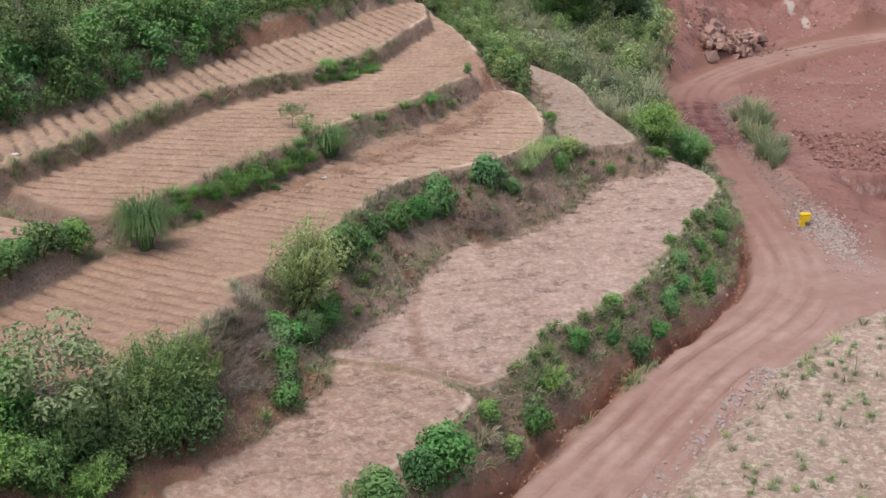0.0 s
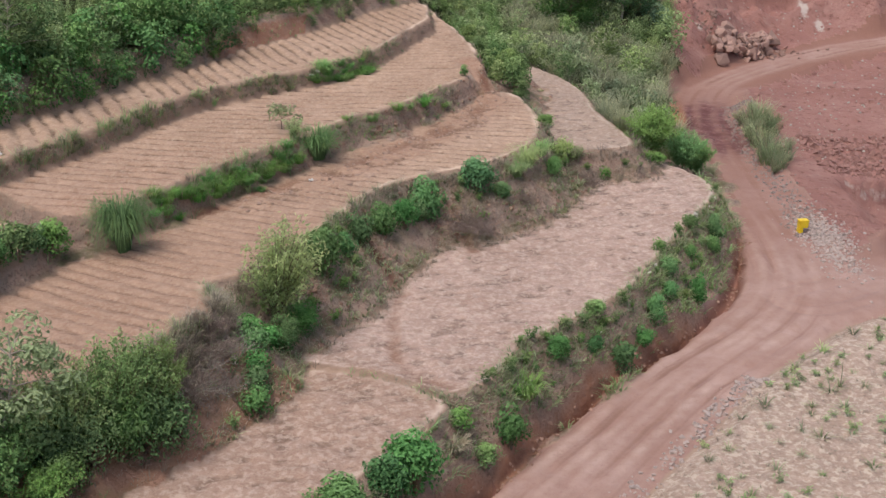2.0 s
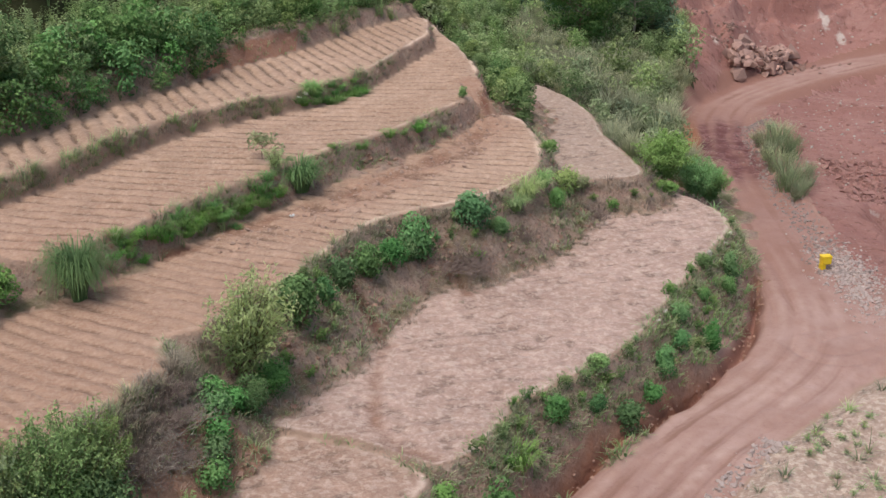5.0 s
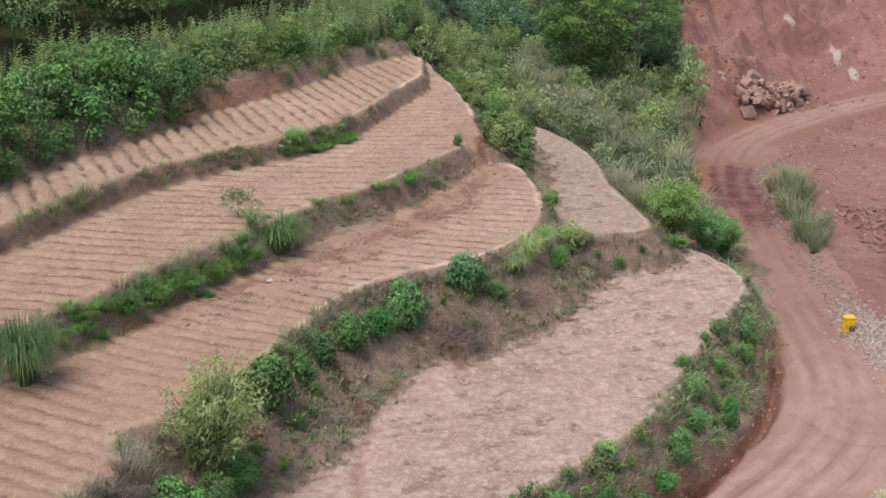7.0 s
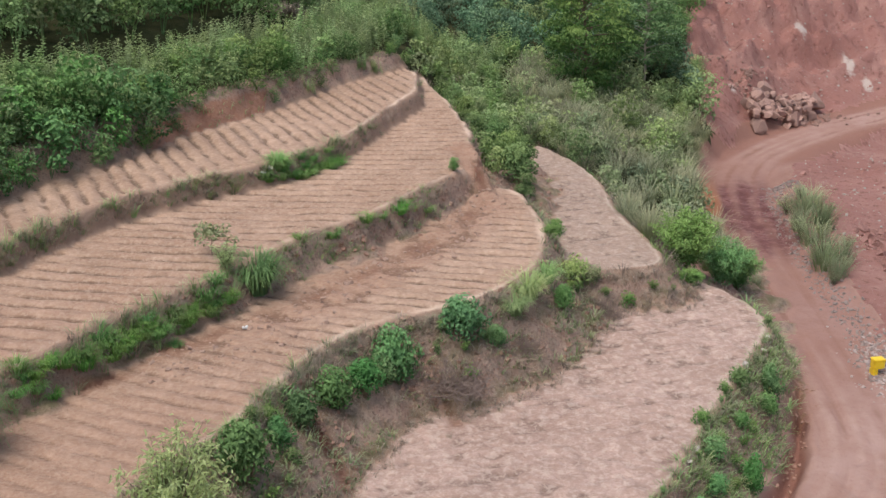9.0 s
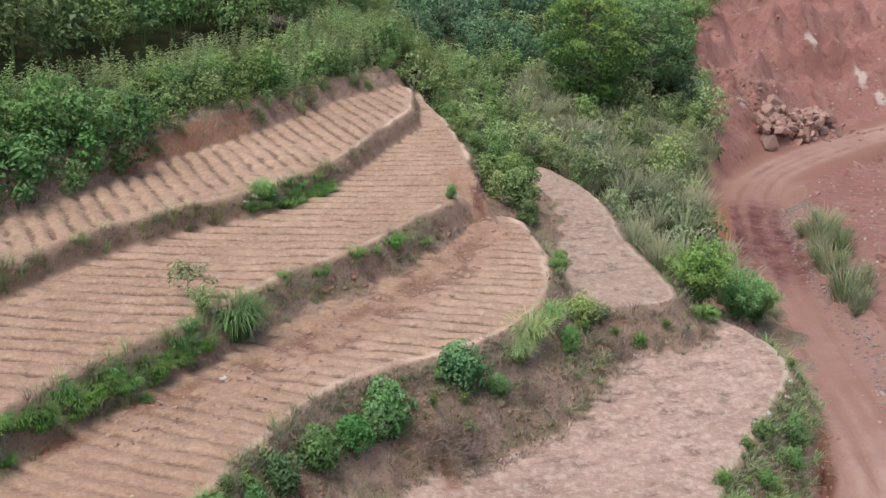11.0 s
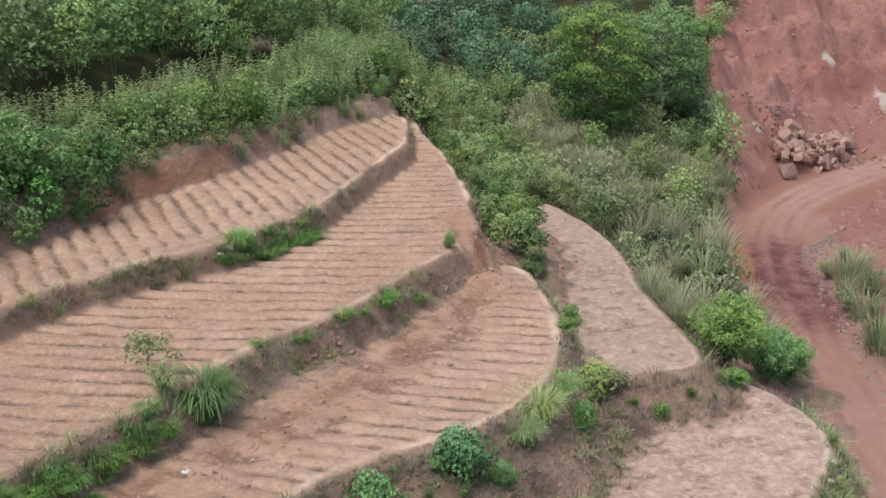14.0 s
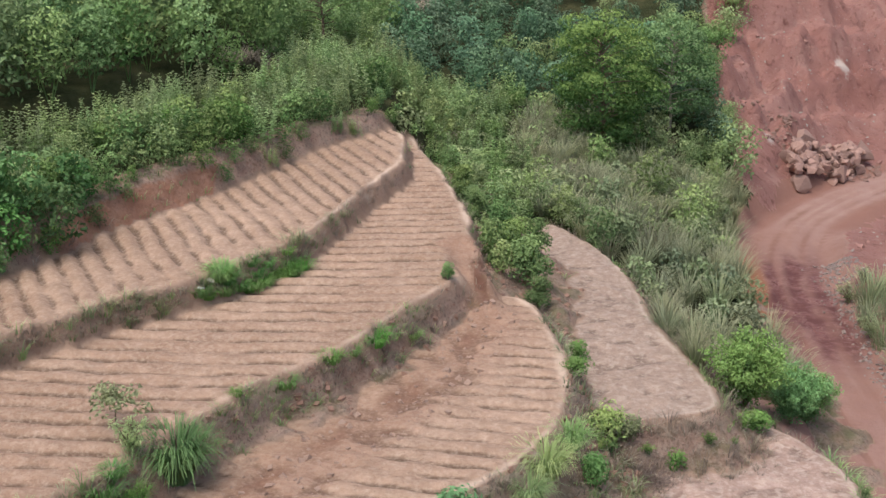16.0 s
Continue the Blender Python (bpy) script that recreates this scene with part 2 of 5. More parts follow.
TOP = loop([(-0.9, 84.4), (-1.8, 81.2), (-2.7, 77.5), (-4.0, 73.0), (-5.6, 70.0), (-7.2, 68.1), (-10.3, 65.0), (-12.6, 61.6),
            (-15.2, 55.0), (-18.0, 49.6), (-24, 40), (-30, 44), (-22, 58), (-17, 68), (-12, 80), (-4, 93), (-1.4, 90.0)])
MIDDLE = loop([(2.4, 74.5), (2.2, 72.0), (0.9, 69.8), (-0.7, 66.5), (-2.5, 63.7), (-4.3, 61.5), (-5.3, 59.7), (-6.6, 57.0), (-8.8, 53.6),
               (-11.1, 49.2), (-12.7, 46.5), (-14.2, 46.4), (-17, 48.5), (-20, 54), (-14, 66), (-6, 78), (-2.6, 91), (-1.8, 95.0), (0.6, 86.6), (1.9, 80.0)])
LOWER = loop([(3.5, 73.7), (4.8, 72.1), (5.3, 68.5), (5.45, 65.0), (5.0, 62.4), (3.6, 59.7), (1.3, 57.6), (-0.4, 56.8), (-2.1, 54.9), (-3.5, 51.4),
              (-4.5, 48.2), (-5.6, 46.2), (-6.6, 44.0), (-7.9, 43.3), (-7.6, 42.0), (-7.0, 41.3), (-7.6, 39.2), (-9.5, 36.0), (-12.9, 32.5), (-20, 24),
              (-26, 30), (-20, 44), (-12, 52), (-6, 62), (0, 72)])
SIDE = loop([(5.7, 87.0), (6.9, 85.2), (8.2, 82.0), (9.0, 78.0), (9.1, 74.0), (10.5, 68.4), (10.5, 66.3), (8.2, 65.6), (6.6, 65.0), (4.5, 68), (4.0, 76), (4.6, 84)])
STRAW = loop([(12.8, 68.3), (14.2, 66.0), (14.5, 63.0), (12.5, 59.0), (10.3, 54.3), (9.5, 51.5), (7.3, 48.3), (5.6, 46.1), (4.0, 44.8), (3.2, 42.6),
              (2.3, 40.7), (1.3, 39.9), (0.2, 40.6), (-3.0, 42.2), (-9, 43), (-8, 52), (0, 62), (6, 68), (10, 70)])
NEAR = loop([(-5.0, 41.7), (-3.0, 42.2), (1.2, 40.05), (0.9, 38.6), (-0.4, 36.2), (-1.5, 34.5), (-2.4, 33.1), (-6.5, 27), (-18, 20), (-18, 32), (-10, 40)])
LEDGE = loop([(-14.4, 45.8), (-14.0, 44.2), (-15.2, 41.6), (-18.0, 37), (-28, 36), (-26, 48), (-18, 48.2)])
HILL = loop([(-2.2, 90.6), (-4.2, 88.3), (-6.0, 85.0), (-7.4, 82.0), (-9.4, 77.6), (-11.7, 74.2), (-13.0, 70.6), (-14.8, 67.4), (-16.6, 64.4),
             (-18.4, 58.2), (-22, 53), (-30, 44), (-60, 40), (-90, 90), (-60, 140), (-10, 130), (-2, 100)])
CORN = loop([(20.7, 53.6), (18.6, 52.8), (16.3, 50.0), (13.1, 46.4), (10.7, 42.2), (8.1, 38.4), (5.0, 33), (2, 26), (30, 10), (60, 20), (60, 56), (30, 57)])
PIT = loop([(23.4, 64), (23.6, 74), (24.6, 84), (25.2, 92), (27.5, 100), (31, 105), (40, 109), (70, 112), (70, 60), (40, 56)])

# outline, level, steepness and width of the cut face, steepness of the slope below it
TERRACES = {
    "hill": (HILL, 9.1, 1.7, 1.1, 1.3),
    "field_1": (TOP, 8.1, 3.5, 0.5, 0.6),
    "field_2": (MIDDLE, 7.1, 2.6, 0.5, 0.4),
    "field_3": (LEDGE, 6.6, 1.6, 0.5, 0.7),
    "field_4": (LOWER, 5.7, 1.5, 0.9, 0.8),
    "field_5": (SIDE, 4.4, 1.3, 0.8, 0.6),
    "field_6": (STRAW, 2.9, 1.5, 0.9, 1.5),
    "field_7": (NEAR, 2.75, 1.4, 1.0, 1.5),
}

ROAD = line([(-3, 25, 0.2), (4.2, 37.2, 0.2), (7.7, 42.7, 0.2), (10.1, 46.6, 0.2), (13.1, 50.2, 0.2), (15.8, 53.6, 0.2), (17.4, 57.5, 0.2), (17.9, 63, 0.2), (17.9, 70, 0.1), (18.1, 80, 0.0),
             (18.6, 90, -0.2), (19.8, 98, -0.2), (23.4, 104.6, -0.2), (30, 111, 0.0), (38, 116.5, 0.4), (60, 122, 1.5)])
BRANCH = line([(17.5, 55.4, 0.2), (21, 57.5, 0.1), (26, 62, -0.6), (31, 70, -2.2), (40, 78, -3.4), (70, 86, -3.5)])

# Spot heights of the open slopes between terraces, road and hills.
SPOTS_NEAR = [(0, 0, -6), (-40, 0, 0), (40, 0, -1), (20, 30, 0.6), (60, 30, 0.6), (3, 36, 0.3), (8, 46, 0.25), (13, 54, 0.2), (15.5, 61, 0.2),
              (16.2, 70, 0.6), (20.6, 70, 0.3), (24, 64, 0.0), (15.4, 78, 1.0), (21.6, 86, 0.4), (24, 92, 0.3), (-30, 30, 4), (12.5, 70, 2.6), (-8, 34, 2.7)]
SPOTS_FAR = [(14.5, 88, 1.6), (11, 84, 3.2), (9, 92, 3.3), (16.2, 96, 1.2), (17, 104, 2.0), (5, 96, 4.3), (10, 102, 4.0), (15, 110, 4.5), (0, 98, 6),
             (4, 112, 6), (12, 122, 6), (-2, 125, 9), (18.5, 116, 6.5), (20, 128, 9), (0, 150, 13), (25, 150, 17), (-40, 150, 18), (-30, 100, 13), (0, 320, 60), (-260, 200, 60)]
SPOTS_QUARRY = [(22.5, 109.5, 0.9), (25, 113, 0.9), (28, 116, 0.8), (34, 119, 0.9), (22.5, 116.5, 5.4), (25, 122, 5.0), (29, 124, 5.0), (25, 130, 9.0), (31, 131, 8.6),
                (37, 126, 4.5), (40, 133, 8.8), (60, 132, 8), (40, 140, 9.5), (60, 150, 18), (280, 200, 60), (200, 0, 10)]


def smooth_through(spots):
    """A gentle surface through all spot heights."""
    p = np.array(spots, float)
    n = len(p)
    a = np.zeros((n + 1, n + 1))
    a[:n, :n] = np.hypot(p[:, None, 0] - p[None, :, 0], p[:, None, 1] - p[None, :, 1])
    a[:n, n] = a[n, :n] = 1
    w = np.linalg.solve(a, np.append(p[:, 2], 0))

    def height(x, y):
        z = np.full(x.shape, w[n])
        for k in range(n):
            z = z + w[k] * np.hypot(x - p[k, 0], y - p[k, 1])
        return z
    return height


open_slope = smooth_through(SPOTS_NEAR + SPOTS_FAR + SPOTS_QUARRY)


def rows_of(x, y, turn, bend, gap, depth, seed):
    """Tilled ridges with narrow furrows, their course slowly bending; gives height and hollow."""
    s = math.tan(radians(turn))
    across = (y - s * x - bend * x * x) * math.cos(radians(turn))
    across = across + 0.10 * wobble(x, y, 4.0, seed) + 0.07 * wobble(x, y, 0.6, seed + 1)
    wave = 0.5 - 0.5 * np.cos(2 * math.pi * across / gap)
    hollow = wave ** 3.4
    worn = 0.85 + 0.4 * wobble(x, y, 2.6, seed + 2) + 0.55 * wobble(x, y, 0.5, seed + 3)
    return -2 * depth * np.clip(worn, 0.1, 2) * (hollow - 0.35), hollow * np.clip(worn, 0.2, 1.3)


# course, bend, spacing and depth of the tilled rows
TILLED = {"field_1": (-64, 0.0, 0.77, 0.10), "field_2": (6.8, 0.011, 0.84, 0.09), "field_4": (-12.5, 0.013, 0.77, 0.085), "field_3": (-12, 0.0, 0.8, 0.03),
          "field_5": (25, 0.0, 0.7, 0.015), "field_6": (22, 0.0, 0.62, 0.03), "field_7": (22, 0.0, 0.62, 0.015)}


# where along the terraces the rims are trodden bare and pale
WORN_FROM = {"field_1": 70, "field_2": 58, "field_3": 90, "field_4": 36, "field_5": 60, "field_6": 36, "field_7": 26}


def land(x, y):
    """Height and surface of the ground at many places at once."""
    z = open_slope(x, y)
    owner = np.zeros(x.shape, int)
    marks = {k: np.zeros(x.shape) for k in ("hollow", "rim", "red", "track", "rut", "wet", "mud", "pale")}
    quarry = (y > 100) & (x > 18.2 + 0.10 * np.abs(y - 112) + wobble(x, y, 2.5, 13)) & (y < 150) | ((x > 18.5) & (y > 56) & (y < 101)) | (off_loop(x, y, PIT) < 0)
    owner[quarry] = 1
    # the pit beside the upper road
    d = off_loop(x, y, PIT) + 0.9 * rough(x, y, 4.0, 3, 9)
    fall = np.clip(-d / 3.0, 0, 1)
    ledge = 1 / (1 + np.exp(np.clip((y - 76.2 - 0.9 * wobble(x, y, 1.8, 8) - 0.4 * wobble(x, y, 0.7, 10) - 0.12 * (x - 26)) / 0.14, -40, 40)))
    floor = -0.5 - 1.9 * ledge + 0.05 * (y - 78) * (1 - ledge) * (y < 98)
    marks["pale"] = np.where(d < -1, 0.55 * 4 * ledge * (1 - ledge), 0)
    z = np.where(d < 0, z * (1 - fall) + floor * fall, z)
    wall = np.clip((z - 1.2) / 1.5, 0, 1) * quarry * (y > 104)
    crag = np.abs(wobble(x, y * 0.5, 2.6, 3)) + 0.5 * np.abs(wobble(x, y * 0.6, 1.1, 4)) + 0.6 * wobble(x, y, 6.0, 5)
    stair = np.abs(((z + 0.8 * wobble(x, y, 5.0, 6)) / 2.2) % 1.0 - 0.5) * 2
    z = z + wall * (1.3 * crag + 1.2 * (stair - 0.5) + 0.45 * np.abs(wobble(x, y, 1.3, 7)) + 0.3 * rough(x, y, 0.8, 2, 12) - 0.7)
    for px, py, wide, tall in ((29.2, 123.2, 0.62, 1.3), (33.0, 121.5, 0.5, 1.6), (34.2, 119.6, 0.5, 1.0), (21.4, 111.0, 0.5, 0.7)):
        marks["pale"] = np.maximum(marks["pale"], np.exp(-(((x - px) / wide) ** 2) - ((y - py) / tall) ** 2))
    z = z + 0.12 * rough(x, y, 3.0, 3, 11)
    # roads
    for course, half in ((ROAD, 2.2), (BRANCH, 2.2)):
        true, level = off_line(x, y, course)
        d = true + 0.25 * wobble(x, y, 3.0, 5)
        k = np.clip((d - half) / 1.2, 0, 1)
        k = k * k * (3 - 2 * k)
        bent = true + 0.10 * wobble(x, y, 7.0, 27) + 0.03 * wobble(x, y, 0.9, 28)
        rut = sum(np.exp(-(((bent - q) / 0.14) ** 2)) for q in (0.8, 1.75))
        z = np.where(k < 1, z * k + (level - 0.08 * rut + 0.04 * rough(x, y, 0.9, 3, 17)) * (1 - k), z)
        owner[d + 0.55 * rough(x, y, 1.8, 3, 26) < half + 0.9] = 2
        marks["red"] = np.maximum(marks["red"], 0.5 * (d < half + 2) * np.clip((y - 59) / 6.0, 0, 1) * np.clip(1 - (y - 98) / 8.0, 0.25, 1))
        on = np.clip((half + 0.8 - d) / 0.6, 0, 1)
        calm = 1 - 0.55 * np.exp(-(((y - 56.0) / 5.0) ** 2))
        streak = np.exp(-(((bent - 0.35) / 0.22) ** 2)) + np.exp(-(((bent - 1.3) / 0.25) ** 2)) + 0.7 * np.exp(-(((bent - 2.3) / 0.2) ** 2))
        groove = np.exp(-(((bent - 0.8) / 0.13) ** 2)) + 0.8 * np.exp(-(((bent - 1.75) / 0.1) ** 2)) + 0.6 * np.exp(-(((bent - 1.0) / 0.06) ** 2)) + 0.5 * np.exp(-(((bent - 2.0) / 0.06) ** 2))
        fade = np.clip(0.75 + 0.6 * wobble(x, y, 3.5, 29), 0.15, 1) * calm
        ease = 1.0 if course is ROAD else 0.5
        marks["track"] = np.maximum(marks["track"], ease * on * np.clip(streak, 0, 1) * fade)
        marks["rut"] = np.maximum(marks["rut"], ease * on * np.clip(groove, 0, 1) * np.clip(0.7 + 0.7 * wobble(x, y, 2.4, 30), 0.1, 1) * calm)
        if course is ROAD:
            marks["red"] = np.maximum(marks["red"], 0.85 * (d < half + 2) * np.clip((bent - 1.0) / 1.0, 0, 1) * np.clip((y - 97) / 4.0, 0, 1))
    marks["track"] *= 1 - 0.4 * np.clip((y - 96) / 4.0, 0, 1)
    middle = 18.3 + 0.05 * (y - 80) + 0.0022 * np.clip(y - 88, 0, 20) ** 2.4
    aside = x - middle + 0.25 * wobble(x, y, 4.0, 19)
    wet = np.exp(-(((y - 88) / 7.5) ** 4)) * np.exp(-((aside / 1.7) ** 4))
    stripe = np.clip(0.6 + 0.9 * np.cos((aside + 0.3 * wobble(x, y, 3.0, 21)) * 2 * math.pi / 1.45) + 0.9 * wobble(x, y, 1.3, 20), 0, 1)
    marks["wet"] = np.clip(1.6 * wet * (0.4 + 0.6 * stripe), 0, 1)
    z = z - 0.10 * wet * stripe
    marks["mud"] = np.clip(1.6 * np.exp(-(((y - 90) / 5.0) ** 2) - ((aside + 2.4) / 0.9) ** 2), 0, 1)
    owner[(owner == 0) & (y < 78) & (x > -3) & (x < 26)] = 2
    # the corn plot beside the road
    d = off_loop(x, y, CORN)
    k = np.clip(-d / 1.0, 0, 1)
    z = np.where(d < 0, z * (1 - k) + k * (0.65 + 0.06 * rough(x, y, 1.2, 3, 23)), z)
    owner[d < -0.1] = 3
    # terraces
    for n, (name, (outline, level, steep, width, talus)) in enumerate(TERRACES.items()):
        d = off_loop(x, y, outline)
        edge = 0.16 * rough(x, y, 1.6, 3, 31 + n)
        out = np.maximum(d + edge * (d > -0.5), 0)
        drop = steep * np.minimum(out, width) + talus * np.maximum(out - width, 0)
        top = np.full(x.shape, float(level))
        if name == "hill":
            top = top - 0.3 + 0.06 * np.clip(-2 - x, -4, 30) + 0.06 * np.clip(-d, 0, 40) + 1.3 * np.clip((-d - 6.0) / 1.5, 0, 1) + 0.3 * rough(x, y, 6, 3, 41)
        bumps = 0.26 * rough(x, y, 0.8, 3, 51 + n) * np.clip(out, 0, 1) + 0.12 * rough(x, y, 2.5, 2, 61 + n) * np.clip(out / 0.5, 0, 1)
        h = top - drop + bumps
        wins = h > z
        z = np.where(wins, h, z)
        inner = wins & (out <= 0)
        owner[wins] = 20 + n
        marks["red"] = np.where(wins, 0, marks["red"])
        if name == "hill":
            marks["red"] = np.where(wins & (out > 0.1) & (x > -12.4) & (x < -8.4), 0.9, marks["red"])
            owner[wins & ((d < -1.0) | ((y > 91) & (x < 4)))] = 0
            continue
        owner[inner] = 10 + n
        turn, bend, gap, depth = TILLED[name]
        ridge, hollow = rows_of(x, y, turn, bend, gap, depth, 71 + n)
        if name in ("field_5", "field_6", "field_7"):
            heaps = rough(x, y, 0.55, 2, 101 + n)
            # dips between the straw heaps get their shade painted through hollow
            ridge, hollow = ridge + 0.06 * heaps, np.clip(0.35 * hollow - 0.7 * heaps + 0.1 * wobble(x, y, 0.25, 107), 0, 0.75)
        if name == "field_4":
            ease = np.clip(0.7 + (x + 7) / 18, 0.7, 1)
            ridge, hollow = ridge * ease, hollow * ease
            way, _ = off_line(x, y, TRODDEN)
            trod = np.clip(1.35 - (way + 0.5 * wobble(x, y, 1.5, 113)) / 1.5, 0, 1) * np.clip((y - 51.0) / 5.0, 0.15, 1)
            lump = rough(x, y, 0.75, 2, 114)
            ridge = ridge * (1 - 0.75 * trod) + 0.13 * lump * trod
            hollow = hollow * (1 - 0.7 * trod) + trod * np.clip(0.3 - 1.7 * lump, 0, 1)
            marks["red"] = np.where(inner, 0.4 * trod, marks["red"])
        near_rim = np.clip((-d - 0.15) / 0.35, 0, 1)
        if name in ("field_2", "field_4"):
            marks["red"] = np.where(inner, np.maximum(marks["red"] * (name == "field_4"), 0.3 * np.clip((58 - y) / 10, 0, 1)), marks["red"])
        z = np.where(inner, z + ridge * near_rim + 0.03 * rough(x, y, 0.8, 3, 81 + n), z)
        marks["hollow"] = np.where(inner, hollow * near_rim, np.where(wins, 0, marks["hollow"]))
        rim = (0.75 if name in ("field_5", "field_6") else 1.0) * np.exp(-(((d + 0.10) / {"field_4": 0.22, "field_2": 0.19, "field_7": 0.2}.get(name, 0.13)) ** 2)) * np.clip(0.8 + 0.5 * wobble(x, y, 1.7, 111) + 0.3 * wobble(x, y, 0.4, 112), 0, 1)
        rim = rim * np.clip((y - WORN_FROM[name]) / 6.0, 0.12, 1)
        if name == "field_4":
            rim = rim * np.clip(0.5 + (y - 46) / 16, 0.5, 1)
            marks["red"] = np.where(wins & (out > 1.1) & (y < 41), 0.75, marks["red"])
        marks["rim"] = np.where(wins, rim, marks["rim"])
    # the ramp trodden up to the middle terrace
    d, level = off_line(x, y, RAMP)
    k = np.clip(1.5 - (d + 0.2 * wobble(x, y, 1.0, 97)) / 0.7, 0, 1)
    k = k * k * (3 - 2 * k)
    z = z * (1 - k) + (level + 0.08 * rough(x, y, 0.7, 2, 98)) * k
    marks["rim"] = marks["rim"] * (1 - k)
    marks["hollow"] = np.maximum(marks["hollow"] * (1 - k), 0.5 * k * np.clip(wobble(x, y, 0.6, 99), 0, 1))
    marks["red"] = np.maximum(marks["red"], 0.5 * k)
    # a washed-out gully on the straw field and slides on the bank
    for course, wide, deep in ((GULLY, 0.26, 0.14), (SLIDE_A, 0.35, 0.15), (SLIDE_B, 0.3, 0.12), (FOOTWORN, 0.5, 0.05)):
        d, _ = off_line(x, y, course)
        k = np.exp(-(((d + 0.12 * wobble(x, y, 0.7, 95)) / wide) ** 2)) * np.clip(0.7 + 0.6 * wobble(x, y, 0.9, 96), 0, 1)
        z = z - deep * k
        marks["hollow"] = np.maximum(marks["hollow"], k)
        marks["red"] = np.maximum(marks["red"], 0.8 * k)
    # the ditch cut along the foot of the road bank
    d, _ = off_line(x, y, DITCH)
    d = d + 0.15 * wobble(x, y, 1.5, 91)
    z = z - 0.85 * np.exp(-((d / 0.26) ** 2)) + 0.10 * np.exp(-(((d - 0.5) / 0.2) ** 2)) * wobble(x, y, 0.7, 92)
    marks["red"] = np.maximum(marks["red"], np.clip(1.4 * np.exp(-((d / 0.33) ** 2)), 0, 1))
    # bottom of the ditch marked darkest, so its shade sits in the colour
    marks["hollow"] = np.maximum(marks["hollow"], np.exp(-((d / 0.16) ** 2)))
    z[z < -8] = -8
    return z, owner, marks


GULLY = line([(-1.2, 49.5), (-1.1, 45.4), (-0.9, 42.5), (-0.1, 41.1), (1.2, 40.5)])
SLIDE_A = line([(-2.7, 51.6), (-1.6, 50.2), (-0.9, 48.9)])
SLIDE_B = line([(1.0, 56.0), (1.6, 54.9), (2.0, 54.2)])
FOOTWORN = line([(-9.3, 50.6), (-6.9, 54.4), (-4.6, 57.3), (-2.0, 60.6), (-0.2, 63.6), (1.6, 67.2), (2.9, 71.0), (2.4, 74.0)])
TRODDEN = line([(-9.5, 49.6), (-6.6, 52.4), (-4.3, 55.6), (-2.4, 59.6), (0.1, 63.4), (1.8, 67.2), (2.8, 71.0)])
RAMP = line([(3.0, 70.0, 5.7), (2.7, 71.6, 6.1), (2.2, 73.4, 6.7), (1.6, 75.6, 7.1)])
DITCH = line([(16.0, 64), (15.5, 61.2), (14.5, 57.2), (12.6, 53.2), (10.2, 49.8), (7.3, 46.2), (5.1, 42.8), (3.5, 40.0), (1.6, 36.8), (-2, 31)])


def steps(*stretches):
    """Grid lines: stretches of (from, to, spacing)."""
    return np.unique(np.concatenate([np.arange(a, b, s) for a, b, s in stretches]).round(3))


def mesh_of(name, verts, faces, material, marks=None, normals=None, smooth=True):
    """A mesh from arrays; faces all have the same number of corners."""
    me = bpy.data.meshes.new(name)
    n, k = faces.shape
    me.vertices.add(len(verts))
    me.vertices.foreach_set("co", np.ascontiguousarray(verts, np.float32).ravel())
    me.loops.add(n * k)
    me.loops.foreach_set("vertex_index", np.ascontiguousarray(faces, np.int32).ravel())
    me.polygons.add(n)
    me.polygons.foreach_set("loop_start", np.arange(0, n * k, k, dtype=np.int32))
    me.polygons.foreach_set("use_smooth", np.full(n, smooth))
    me.update(calc_edges=True)
    for key, values in (marks or {}).items():
        a = me.attributes.new(key, "FLOAT", "POINT")
        a.data.foreach_set("value", np.ascontiguousarray(values, np.float32))
    if normals is not None:
        me.normals_split_custom_set_from_vertices(normals.tolist())
    me.materials.append(material)
    return me


XS = steps((-420, -60, 20), (-60, -34, 3), (-34, -20, 0.5), (-20, 17.5, 0.12), (17.5, 40, 0.25), (40, 70, 3), (70, 420, 20))
YS = steps((-120, 8, 12), (8, 22, 1.0), (22, 32, 0.4), (32, 90, 0.12), (90, 134, 0.3), (134, 180, 3), (180, 620, 20))
GX, GY = np.meshgrid(XS, YS)
GZ, OWNER, MARKS = land(GX, GY)


def softened(a, times=1):
    """Each value eased toward its neighbours."""
    for _ in range(times):
        p = np.pad(a, 1, mode="edge")
        a = (p[:-2, 1:-1] + 2 * p[1:-1, 1:-1] + p[2:, 1:-1]) / 4
        p = np.pad(a, 1, mode="edge")
        a = (p[1:-1, :-2] + 2 * p[1:-1, 1:-1] + p[1:-1, 2:]) / 4
    return a


GZ = softened(GZ)
DZY, DZX = np.gradient(GZ, YS, XS)
NORMALS = np.stack([-DZX, -DZY, np.ones_like(GZ)], -1)
NORMALS /= np.linalg.norm(NORMALS, axis=-1, keepdims=True)


def ground_at(x, y):
    """Height of the built ground at one place or many."""
    x, y = np.asarray(x, float), np.asarray(y, float)
    i = np.clip(np.searchsorted(XS, x) - 1, 0, len(XS) - 2)
    j = np.clip(np.searchsorted(YS, y) - 1, 0, len(YS) - 2)
    f, g = (x - XS[i]) / (XS[i + 1] - XS[i]), (y - YS[j]) / (YS[j + 1] - YS[j])
    return (GZ[j, i] * (1 - f) + GZ[j, i + 1] * f) * (1 - g) + (GZ[j + 1, i] * (1 - f) + GZ[j + 1, i + 1] * f) * g


